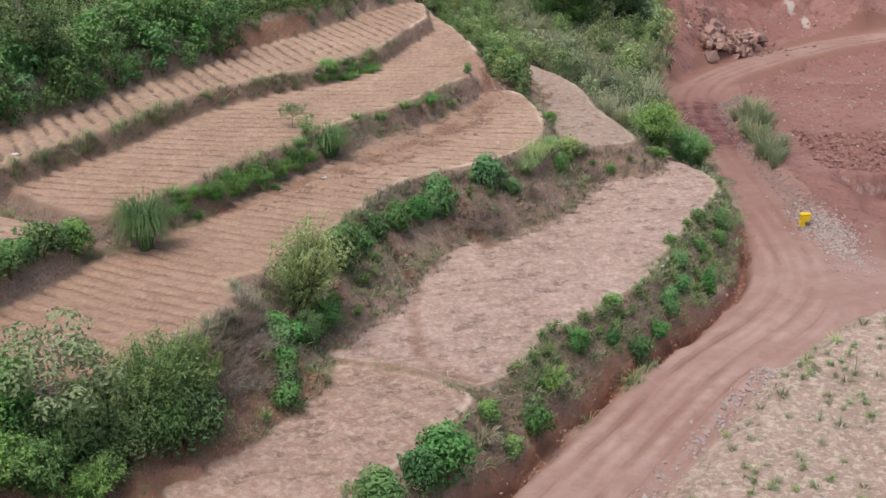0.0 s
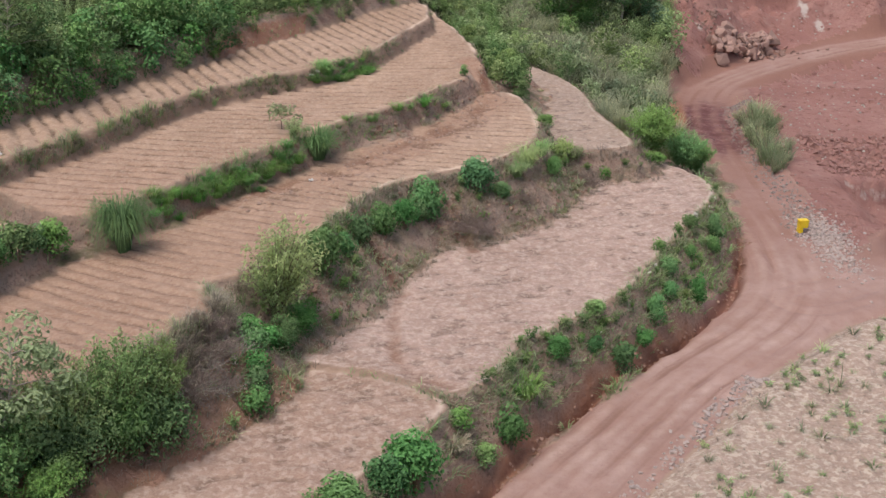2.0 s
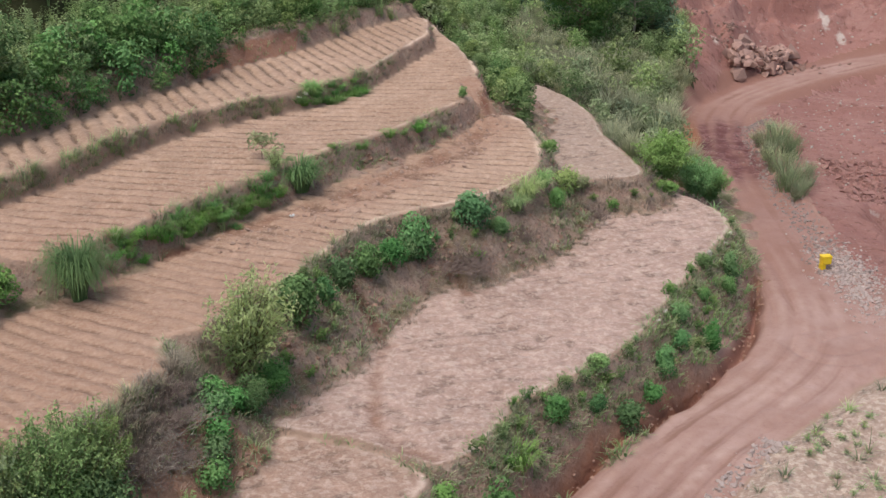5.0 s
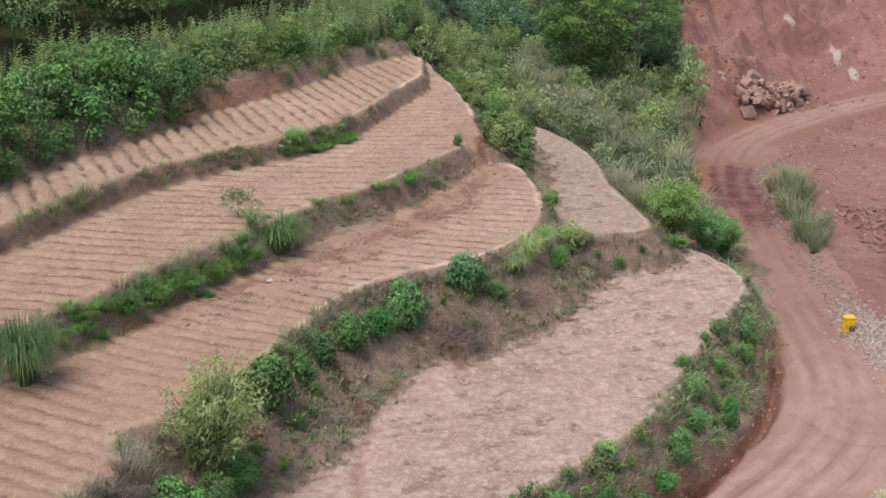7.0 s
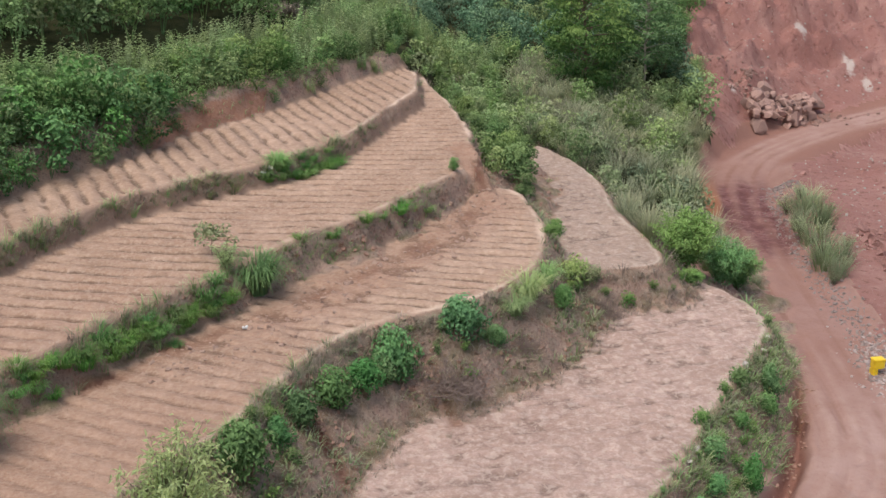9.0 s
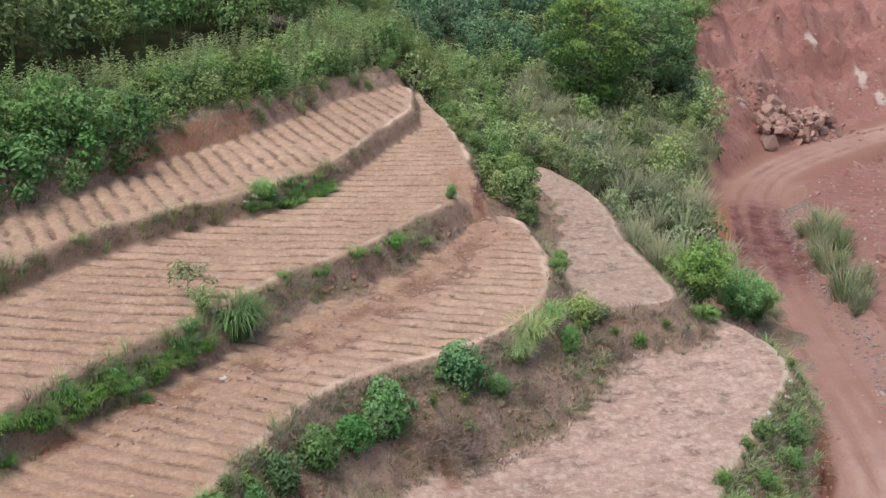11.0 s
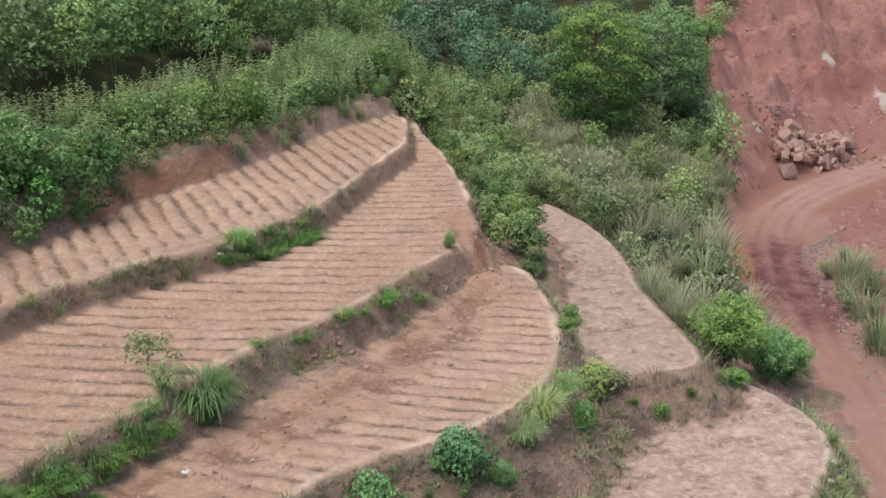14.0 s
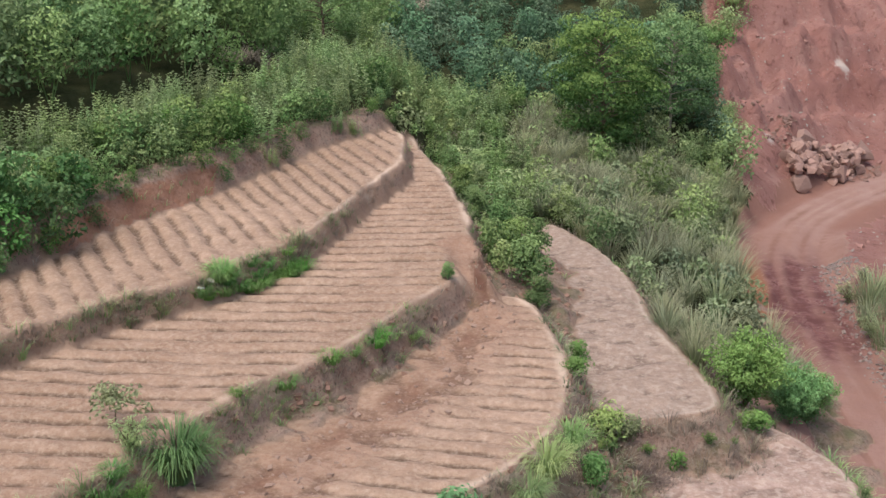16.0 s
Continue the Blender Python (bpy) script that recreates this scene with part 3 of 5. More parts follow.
def owner_at(x, y):
    i = np.clip(np.searchsorted(XS, x), 0, len(XS) - 1)
    j = np.clip(np.searchsorted(YS, y), 0, len(YS) - 1)
    return OWNER[j, i]


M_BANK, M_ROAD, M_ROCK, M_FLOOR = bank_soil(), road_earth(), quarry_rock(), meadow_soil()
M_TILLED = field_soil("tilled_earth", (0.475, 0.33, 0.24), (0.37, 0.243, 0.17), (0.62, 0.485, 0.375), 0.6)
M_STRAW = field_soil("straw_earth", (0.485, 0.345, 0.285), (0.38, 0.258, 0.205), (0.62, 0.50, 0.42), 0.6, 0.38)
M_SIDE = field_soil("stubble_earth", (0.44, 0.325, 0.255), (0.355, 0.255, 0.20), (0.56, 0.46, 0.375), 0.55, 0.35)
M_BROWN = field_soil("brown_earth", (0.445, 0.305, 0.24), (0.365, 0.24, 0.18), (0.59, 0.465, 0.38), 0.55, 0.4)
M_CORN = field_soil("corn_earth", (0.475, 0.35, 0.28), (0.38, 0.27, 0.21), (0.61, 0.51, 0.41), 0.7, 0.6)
ZONES = [
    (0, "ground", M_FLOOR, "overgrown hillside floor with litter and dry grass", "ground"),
    (1, "quarry_ground", M_ROCK, "freshly cut red rock and earth of a quarry", "quarry"),
    (2, "road", M_ROAD, "rutted reddish dirt road with wheel tracks", "road"),
    (3, "corn_plot", M_CORN, "dry pale plot with sparse young corn", "field"),
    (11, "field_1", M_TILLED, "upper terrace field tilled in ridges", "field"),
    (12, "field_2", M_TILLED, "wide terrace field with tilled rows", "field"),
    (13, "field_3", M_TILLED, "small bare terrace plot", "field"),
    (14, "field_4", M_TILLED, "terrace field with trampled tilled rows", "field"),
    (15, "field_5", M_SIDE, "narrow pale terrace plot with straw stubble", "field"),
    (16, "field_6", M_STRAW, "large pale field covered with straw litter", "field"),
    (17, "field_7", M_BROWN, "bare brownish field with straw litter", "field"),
]
BANKS = ["overgrown red earth bank under the hillside weeds", "steep earth wall of the upper terrace with dry grass", "crumbling pale earth bank of the middle terrace",
         "overgrown bank of the small plot", "tall earth bank with dry grass and shrubs", "low earth bank of the narrow plot", "road bank with grass and round shrubs", "earth bank beside the road ditch"]
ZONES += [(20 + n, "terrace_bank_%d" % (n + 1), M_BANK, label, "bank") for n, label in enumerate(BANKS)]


def lay_ground():
    ny, nx = GZ.shape
    index = np.arange(ny * nx).reshape(ny, nx)
    quads = np.stack([index[:-1, :-1], index[:-1, 1:], index[1:, 1:], index[1:, :-1]], -1).reshape(-1, 4)
    kind = OWNER[:-1, :-1].reshape(-1)
    co = np.stack([GX, GY, GZ], -1).reshape(-1, 3)
    nor = NORMALS.reshape(-1, 3)
    for code, name, material, label, category in ZONES:
        mine = quads[kind == code]
        if not len(mine):
            continue
        used, renumbered = np.unique(mine, return_inverse=True)
        marks = {k: v.reshape(-1)[used] for k, v in MARKS.items()}
        marks["own"] = np.clip(2 * softened((OWNER >= 20 if code >= 20 else OWNER == code).astype(float), 2).reshape(-1)[used] - 1, 0, 1)
        me = mesh_of(name, co[used], renumbered.reshape(-1, 4), material, marks, nor[used])
        tagged(new(name, me), label, category, kind="structure")


lay_ground()


# ---- plant shapes as arrays: corners, faces, and how far out and up each corner sits ----
class Heap:
    """Gathers quads of one look."""

    def __init__(self):
        self.v, self.f, self.tip, self.n = [], [], [], 0

    def add(self, verts, faces, tip):
        self.v.append(verts)
        self.f.append(faces + self.n)
        self.tip.append(tip)
        self.n += len(verts)

    def arrays(self):
        return np.concatenate(self.v), np.concatenate(self.f), np.concatenate(self.tip)


def unit(a):
    return a / (np.linalg.norm(a, axis=-1, keepdims=True) + 1e-9)


def leaf_quads(at, along, facing, length, width, tip):
    """One folded leaf at each place."""
    n = len(at)
    along, side = unit(along), None
    side = unit(np.cross(along, facing))
    up = np.cross(side, along)
    length, width = np.broadcast_to(length, n)[:, None], np.broadcast_to(width, n)[:, None]
    mid = at + along * length * 0.45
    v = np.stack([at, mid + side * width * 0.5 + up * width * 0.18, at + along * length - up * length * 0.12, mid - side * width * 0.5 + up * width * 0.18], 1)
    return v.reshape(-1, 3), np.arange(n * 4).reshape(n, 4), np.repeat(tip, 4)


def tube_quads(path, radii, sides=5):
    """A tapered round stem along a path."""
    path = np.asarray(path, float)
    k = len(path)
    way = unit(np.gradient(path, axis=0))
    ref = np.where(np.abs(way[:, 2:3]) > 0.9, np.array([[1.0, 0, 0]]), np.array([[0, 0, 1.0]]))
    a = unit(np.cross(way, ref))
    b = np.cross(way, a)
    ang = np.arange(sides) * 2 * math.pi / sides
    ring = a[:, None] * np.cos(ang)[None, :, None] + b[:, None] * np.sin(ang)[None, :, None]
    v = (path[:, None] + ring * np.asarray(radii, float)[:, None, None]).reshape(-1, 3)
    i = np.arange(k - 1)[:, None] * sides
    j = np.arange(sides)[None]
    f = np.stack([i + j, i + (j + 1) % sides, i + sides + (j + 1) % sides, i + sides + j], -1).reshape(-1, 4)
    return v, f, np.zeros(len(v))


def blob_leaves(heap, r, centre, size, n, leaf, squash=0.85, droop=0.25, ratio=0.55, base=0.0, top=1.0):
    """Leaves in a rounded clump: a close outer coat that opens upward and a few leaves inside."""
    way = unit(r.normal(size=(n, 3)) + np.array([0, 0, 0.45]))
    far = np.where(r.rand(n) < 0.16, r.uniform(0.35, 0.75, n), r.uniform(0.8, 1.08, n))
    at = centre + way * far[:, None] * np.array([size, size, size * squash])
    along = unit(np.cross(way, r.normal(size=(n, 3)))) * 0.8 + way * 0.3 + np.array([0, 0, -droop])
    facing = way * 0.9 + np.array([0, 0, 0.55]) + r.normal(size=(n, 3)) * 0.2
    # tone grows with height and upward facing, painting clump tops as lit
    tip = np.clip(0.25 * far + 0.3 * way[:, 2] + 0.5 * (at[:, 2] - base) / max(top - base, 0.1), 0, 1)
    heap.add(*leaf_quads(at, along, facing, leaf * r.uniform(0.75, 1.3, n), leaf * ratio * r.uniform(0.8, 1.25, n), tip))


def bushy_tree(seed, height, width, lumps=14, per=34, leaf=0.3, low=0.3, trunk=0.06):
    """A young tree in one mesh: slim stem, leaf lumps one above another, bare near the ground."""
    r = np.random.RandomState(seed)
    green = Heap()
    for k in range(lumps):
        u = (k + 0.5) / lumps
        ang = 2.4 * k + r.uniform(-0.4, 0.4)
        wide = width * 0.5 * math.sqrt(max(0.08, 1 - (1.7 * u - 0.75) ** 2))
        c = np.array([math.cos(ang) * wide * r.uniform(0.35, 0.8), math.sin(ang) * wide * r.uniform(0.35, 0.8), height * (low + (0.93 - low) * u)])
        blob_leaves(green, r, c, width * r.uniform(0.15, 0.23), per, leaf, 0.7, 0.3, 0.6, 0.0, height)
    for _ in range(3):
        end = np.array([*(r.normal(size=2) * width * 0.16), height * r.uniform(0.6, 0.9)])
        green.add(*tube_quads([(0, 0, -0.3), end * 0.5, end], [trunk * 0.6, trunk * 0.4, trunk * 0.15], 4))
    return green.arrays()


def dense_shrub(seed, height, width, leaf=0.17, n=900, lumps=9, ratio=0.55):
    """A rounded shrub: stems and foliage."""
    r = np.random.RandomState(seed)
    stems, green = Heap(), Heap()
    for k in range(lumps):
        ang, rad = r.uniform(0, 2 * math.pi), width * 0.5 * r.uniform(0.0, 0.68)
        size = width * r.uniform(0.2, 0.32)
        zc = height * r.uniform(0.28, 0.78) * (1 - 0.35 * (rad / (width * 0.5)) ** 2)
        c = np.array([rad * math.cos(ang), rad * math.sin(ang), min(zc, height - size * 0.8)])
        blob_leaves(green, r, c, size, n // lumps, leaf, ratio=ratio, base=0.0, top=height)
        stems.add(*tube_quads([(0.05 * math.cos(ang), 0.05 * math.sin(ang), -0.15), c * np.array([0.4, 0.4, 0.5]), c], [0.03, 0.02, 0.008], 4))
    skirt = np.array([0, 0, height * 0.3])
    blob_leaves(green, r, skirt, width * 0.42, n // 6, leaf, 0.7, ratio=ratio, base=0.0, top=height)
    return stems.arrays(), green.arrays()


def loose_shrub(seed, height, width, leaf=0.14, stalks=16, per=55, droop=0.35, ratio=0.35):
    """An airy shrub of arching leafy shoots."""
    r = np.random.RandomState(seed)
    stems, green = Heap(), Heap()
    for _ in range(stalks):
        ang, reach = r.uniform(0, 2 * math.pi), width * 0.5 * r.uniform(0.2, 1.0)
        h = height * r.uniform(0.65, 1.05) * (1 - 0.25 * reach / (width * 0.5))
        t = np.linspace(0, 1, 6)[:, None]
        out = np.array([math.cos(ang), math.sin(ang), 0]) * reach
        path = out * t ** 1.6 + np.array([0, 0, 1]) * (h * (t * (1 + droop * 0.6) - droop * 0.6 * t ** 3)) + r.normal(size=(6, 3)) * 0.04 * t
        path[0, 2] = -0.15
        stems.add(*tube_quads(path, np.linspace(0.022, 0.004, 6), 4))
        u = r.uniform(0.2, 1.0, per) ** 0.8
        at = np.stack([np.interp(u, t[:, 0], path[:, k]) for k in range(3)], 1) + r.normal(size=(per, 3)) * (0.05 + 0.10 * (1 - u[:, None])) * width * 0.5
        along = r.normal(size=(per, 3)) * 0.7 + out / (reach + 0.01) * 0.4 + np.array([0, 0, 0.15 - droop])
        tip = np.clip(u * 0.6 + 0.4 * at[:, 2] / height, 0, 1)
        green.add(*leaf_quads(at, along, np.array([0, 0, 1.0]) + r.normal(size=(per, 3)) * 0.5, leaf * r.uniform(0.6, 1.3, per), leaf * ratio * r.uniform(0.7, 1.2, per), tip))
    return stems.arrays(), green.arrays()


def grass_tuft(seed, n, length, spread, droop, width=0.02, bends=4, splay=0.5, power=2.6, over=0.42):
    """Blades that rise and arch over."""
    r = np.random.RandomState(seed)
    ang = r.uniform(0, 2 * math.pi, n)
    out = np.stack([np.cos(ang), np.sin(ang), np.zeros(n)], 1)
    root = out * (spread * r.uniform(0, 1, n) ** 0.6)[:, None]
    root[:, 2] = -0.05
    long = length * r.uniform(0.55, 1.1, n)
    lean = r.uniform(0.03, splay, n)
    side = np.stack([-np.sin(ang), np.cos(ang), np.zeros(n)], 1)
    rows = []
    for k in range(bends + 1):
        t = k / bends
        rise = np.cos(lean) * t - 0.62 * droop * r.uniform(0.6, 1.1, n) * t ** power
        reach = np.sin(lean) * t + over * droop * t ** 2.2
        p = root + out * (reach * long)[:, None] + np.array([0, 0, 1.0]) * (rise * long)[:, None]
        w = width * (1 - 0.85 * t ** 1.5)
        rows.append(np.stack([p - side * w, p + side * w], 1))
    v = np.stack(rows, 1).reshape(n, -1, 3)
    k = 2 * (bends + 1)
    one = np.array([[2 * i, 2 * i + 1, 2 * i + 3, 2 * i + 2] for i in range(bends)])
    f = (np.arange(n)[:, None, None] * k + one[None]).reshape(-1, 4)
    tip = np.tile(np.repeat(np.linspace(0, 1, bends + 1), 2), n)
    return v.reshape(-1, 3), f, tip


def weed_stand(seed, height, width, stalks=8, per=20, leaf=0.15):
    """Upright leafy weeds standing close together, each a spire of spreading leaves."""
    r = np.random.RandomState(seed)
    green = Heap()
    for _ in range(stalks):
        foot = np.array([*(r.normal(size=2) * width * 0.3), -0.1])
        h = height * r.uniform(0.6, 1.1)
        top = foot + np.array([*(r.normal(size=2) * 0.16), h])
        u = np.linspace(0.18, 1, per) + r.uniform(-0.03, 0.03, per)
        at = foot + (top - foot) * u[:, None]
        ang = r.uniform(0, 2 * math.pi) + np.arange(per) * 2.4
        size = leaf * (1.25 - 0.7 * u)
        out = np.stack([np.cos(ang), np.sin(ang), np.zeros(per)], 1)
        along = out + np.array([0, 0, 1.0]) * r.uniform(-0.25, 0.55, per)[:, None]
        facing = np.array([0, 0, 1.0]) + out * 0.5 + r.normal(size=(per, 3)) * 0.2
        green.add(*leaf_quads(at, along, facing, size * 1.75, size * 0.85, u))
        v, f, t = tube_quads([foot, top], [0.015, 0.004], 3)
        green.add(v, f, t)
    return green.arrays()


def dead_twigs(seed, height, width, n=70):
    """A tangle of bare grey twigs."""
    r = np.random.RandomState(seed)
    h = Heap()
    for _ in range(n):
        a = np.array([*(r.normal(size=2) * width * 0.25), 0.0])
        way = unit(np.array([*r.normal(size=2), r.uniform(0.0, 1.0)]))
        b = a + way * height * r.uniform(0.4, 1.0)
        c = b + unit(way + r.normal(size=3) * 0.8) * height * r.uniform(0.2, 0.5)
        c[2] = max(c[2], 0.05)
        h.add(*tube_quads([a, b, c], [0.011, 0.008, 0.004], 3))
        for _ in range(3):
            d = b + r.normal(size=3) * height * 0.2
            h.add(*tube_quads([b, d], [0.010, 0.005], 3))
    return h.arrays()


def tree_shape(seed, height, spread, leaf, n, trunk=0.12, clear=0.25, clumps=22, flat=0.7, full=1.0):
    """A tapered trunk with limbs, and leaf clumps at the limbs' ends with gaps between."""
    r = np.random.RandomState(seed)
    wood, limbs, green = Heap(), Heap(), Heap()
    t = np.linspace(0, 1, 7)[:, None]
    axis = np.array([0, 0, height * 0.86]) * t + np.concatenate([r.normal(size=(7, 2)) * 0.025 * height * t, np.zeros((7, 1))], 1)
    axis[0, 2] = -0.3
    wood.add(*tube_quads(axis, np.linspace(trunk, trunk * 0.2, 7), 8))
    for k in range(clumps):
        u = clear + (1 - clear) * (k + 0.5) / clumps
        root = np.array([np.interp(u * 0.9, t[:, 0], axis[:, i]) for i in range(3)])
        ang = k * 2.4 + r.uniform(-0.5, 0.5)
        reach = spread * 0.5 * (1.05 - 0.75 * abs(u - 0.52) * 1.6) * r.uniform(0.5, 1.0)
        end = root + np.array([math.cos(ang) * reach, math.sin(ang) * reach, height * r.uniform(0.02, 0.14)])
        limbs.add(*tube_quads([root, root * 0.5 + end * 0.5 + np.array([0, 0, 0.1]), end], [trunk * 0.4, trunk * 0.22, trunk * 0.08], 5))
        size = full * spread * r.uniform(0.15, 0.25)
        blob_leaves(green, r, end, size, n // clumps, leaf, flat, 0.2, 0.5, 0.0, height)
    return wood.arrays(), limbs.arrays(), green.arrays()


def part(name, arrays, material, parent=None, label=""):
    v, f, tip = arrays
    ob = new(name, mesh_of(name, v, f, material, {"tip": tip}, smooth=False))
    if parent:
        ob.parent = parent
    return tagged(ob, label)


def scattered(r, n, x0, x1, y0, y1):
    return r.uniform(x0, x1, n), r.uniform(y0, y1, n)


def along_line(course, n, r, jitter=0.1):
    """Places spread evenly by chance along a course."""
    course = np.asarray(course, float)[:, :2]
    run = np.concatenate([[0], np.cumsum(np.linalg.norm(np.diff(course, axis=0), axis=1))])
    u = r.uniform(0, run[-1], n)
    return np.interp(u, run, course[:, 0]) + r.normal(size=n) * jitter, np.interp(u, run, course[:, 1]) + r.normal(size=n) * jitter


def spread_out(x, y, gap):
    """Keeps places that stand at least a gap from one another."""
    kept, cells = [], {}
    for i, (a, b) in enumerate(zip(x, y)):
        key = (int(a // gap), int(b // gap))
        near = [j for u in (-1, 0, 1) for w in (-1, 0, 1) for j in cells.get((key[0] + u, key[1] + w), ())]
        if all((x[j] - a) ** 2 + (y[j] - b) ** 2 >= gap * gap for j in near):
            cells.setdefault(key, []).append(i)
            kept.append(i)
    return np.array(kept, int)


def grow(name, label, category, shapes, x, y, size, material, seed=0, sink=0.0, lean=0.08):
    """Many plants of a few shapes as one growth, standing on the ground."""
    r = np.random.RandomState(seed)
    heap, shades = Heap(), []
    z = ground_at(x, y) - sink
    for a, b, c, s in zip(x, y, z, np.broadcast_to(size, len(x))):
        v, f, tip = shapes[r.randint(len(shapes))]
        ang = r.uniform(0, 2 * math.pi)
        co, si = math.cos(ang), math.sin(ang)
        k = s * r.uniform(0.8, 1.2)
        w = v * k
        tx, ty = r.normal(size=2) * lean
        w = np.stack([co * w[:, 0] - si * w[:, 1] + tx * w[:, 2] + a, si * w[:, 0] + co * w[:, 1] + ty * w[:, 2] + b, w[:, 2] + c], 1)
        heap.add(w, f, tip)
        shades.append(np.full(len(w), r.uniform(0.0, 0.98)))
    v, f, tip = heap.arrays()
    marks = {"tip": tip, "shade": np.concatenate(shades)}
    return tagged(new(name, mesh_of(name, v, f, material, marks, smooth=False)), label, category, kind="stuff")


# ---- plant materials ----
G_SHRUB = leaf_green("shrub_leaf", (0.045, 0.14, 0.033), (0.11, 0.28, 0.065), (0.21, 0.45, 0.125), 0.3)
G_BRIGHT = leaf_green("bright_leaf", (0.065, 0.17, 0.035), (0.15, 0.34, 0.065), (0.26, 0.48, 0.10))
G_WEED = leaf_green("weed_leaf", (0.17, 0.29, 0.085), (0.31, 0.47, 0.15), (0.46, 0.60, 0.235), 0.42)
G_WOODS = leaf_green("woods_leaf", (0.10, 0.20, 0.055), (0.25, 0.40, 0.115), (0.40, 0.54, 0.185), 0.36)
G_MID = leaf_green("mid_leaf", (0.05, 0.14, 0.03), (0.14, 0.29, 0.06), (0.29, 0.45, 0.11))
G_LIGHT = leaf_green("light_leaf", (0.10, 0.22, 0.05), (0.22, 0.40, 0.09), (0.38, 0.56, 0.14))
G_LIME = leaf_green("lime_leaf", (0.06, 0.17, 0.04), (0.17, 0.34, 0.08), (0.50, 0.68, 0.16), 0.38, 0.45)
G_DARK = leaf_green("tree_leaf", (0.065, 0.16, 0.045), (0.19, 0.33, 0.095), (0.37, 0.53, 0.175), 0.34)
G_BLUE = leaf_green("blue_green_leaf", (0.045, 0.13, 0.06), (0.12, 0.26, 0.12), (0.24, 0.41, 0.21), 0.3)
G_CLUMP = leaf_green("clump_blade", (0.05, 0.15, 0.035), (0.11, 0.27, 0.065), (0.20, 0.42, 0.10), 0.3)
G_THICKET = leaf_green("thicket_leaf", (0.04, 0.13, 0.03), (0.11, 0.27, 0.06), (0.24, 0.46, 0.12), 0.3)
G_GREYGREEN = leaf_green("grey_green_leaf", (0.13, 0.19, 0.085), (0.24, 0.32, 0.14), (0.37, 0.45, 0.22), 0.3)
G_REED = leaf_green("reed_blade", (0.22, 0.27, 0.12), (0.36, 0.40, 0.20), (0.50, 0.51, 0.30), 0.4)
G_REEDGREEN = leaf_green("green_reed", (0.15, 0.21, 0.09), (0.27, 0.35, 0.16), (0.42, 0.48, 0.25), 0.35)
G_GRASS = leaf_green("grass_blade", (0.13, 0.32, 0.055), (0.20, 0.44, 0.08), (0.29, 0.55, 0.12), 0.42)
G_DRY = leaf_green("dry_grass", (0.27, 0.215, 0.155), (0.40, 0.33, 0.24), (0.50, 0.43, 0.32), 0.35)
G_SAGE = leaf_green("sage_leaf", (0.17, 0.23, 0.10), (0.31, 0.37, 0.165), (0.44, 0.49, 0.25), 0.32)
B_PALE = bark("pale_bark", (0.42, 0.38, 0.32), (0.25, 0.21, 0.17))
B_BROWN = bark("brown_bark", (0.12, 0.085, 0.06), (0.22, 0.165, 0.12))
B_TWIG = bark("grey_twig", (0.30, 0.235, 0.20), (0.17, 0.125, 0.105))


def plant(name, label, category, group, parts):
    """A plant as a thing: an Empty at its foot with its parts."""
    base = tagged(new(name), label, category, group)
    for part_name, arrays, material, part_label in parts:
        part(part_name, arrays, material, base, part_label)
    return base


def stand(ob, x, y, size=1.0, turn=0.0, sink=0.05, tall=1.0, lean=(0, 0)):
    """Sets a plant on the ground."""
    m = pose(x, y, float(ground_at(x, y)) - sink, lean[0], lean[1], turn) @ Matrix.Diagonal((size, size, size * tall, 1))
    ob.matrix_basis = m
    return ob


def more(ob, x, y, size=1.0, turn=0.0, sink=0.05, tall=1.0):
    twin = copy_thing(ob, Matrix.Identity(4))
    return stand(twin, x, y, size, turn, sink, tall)


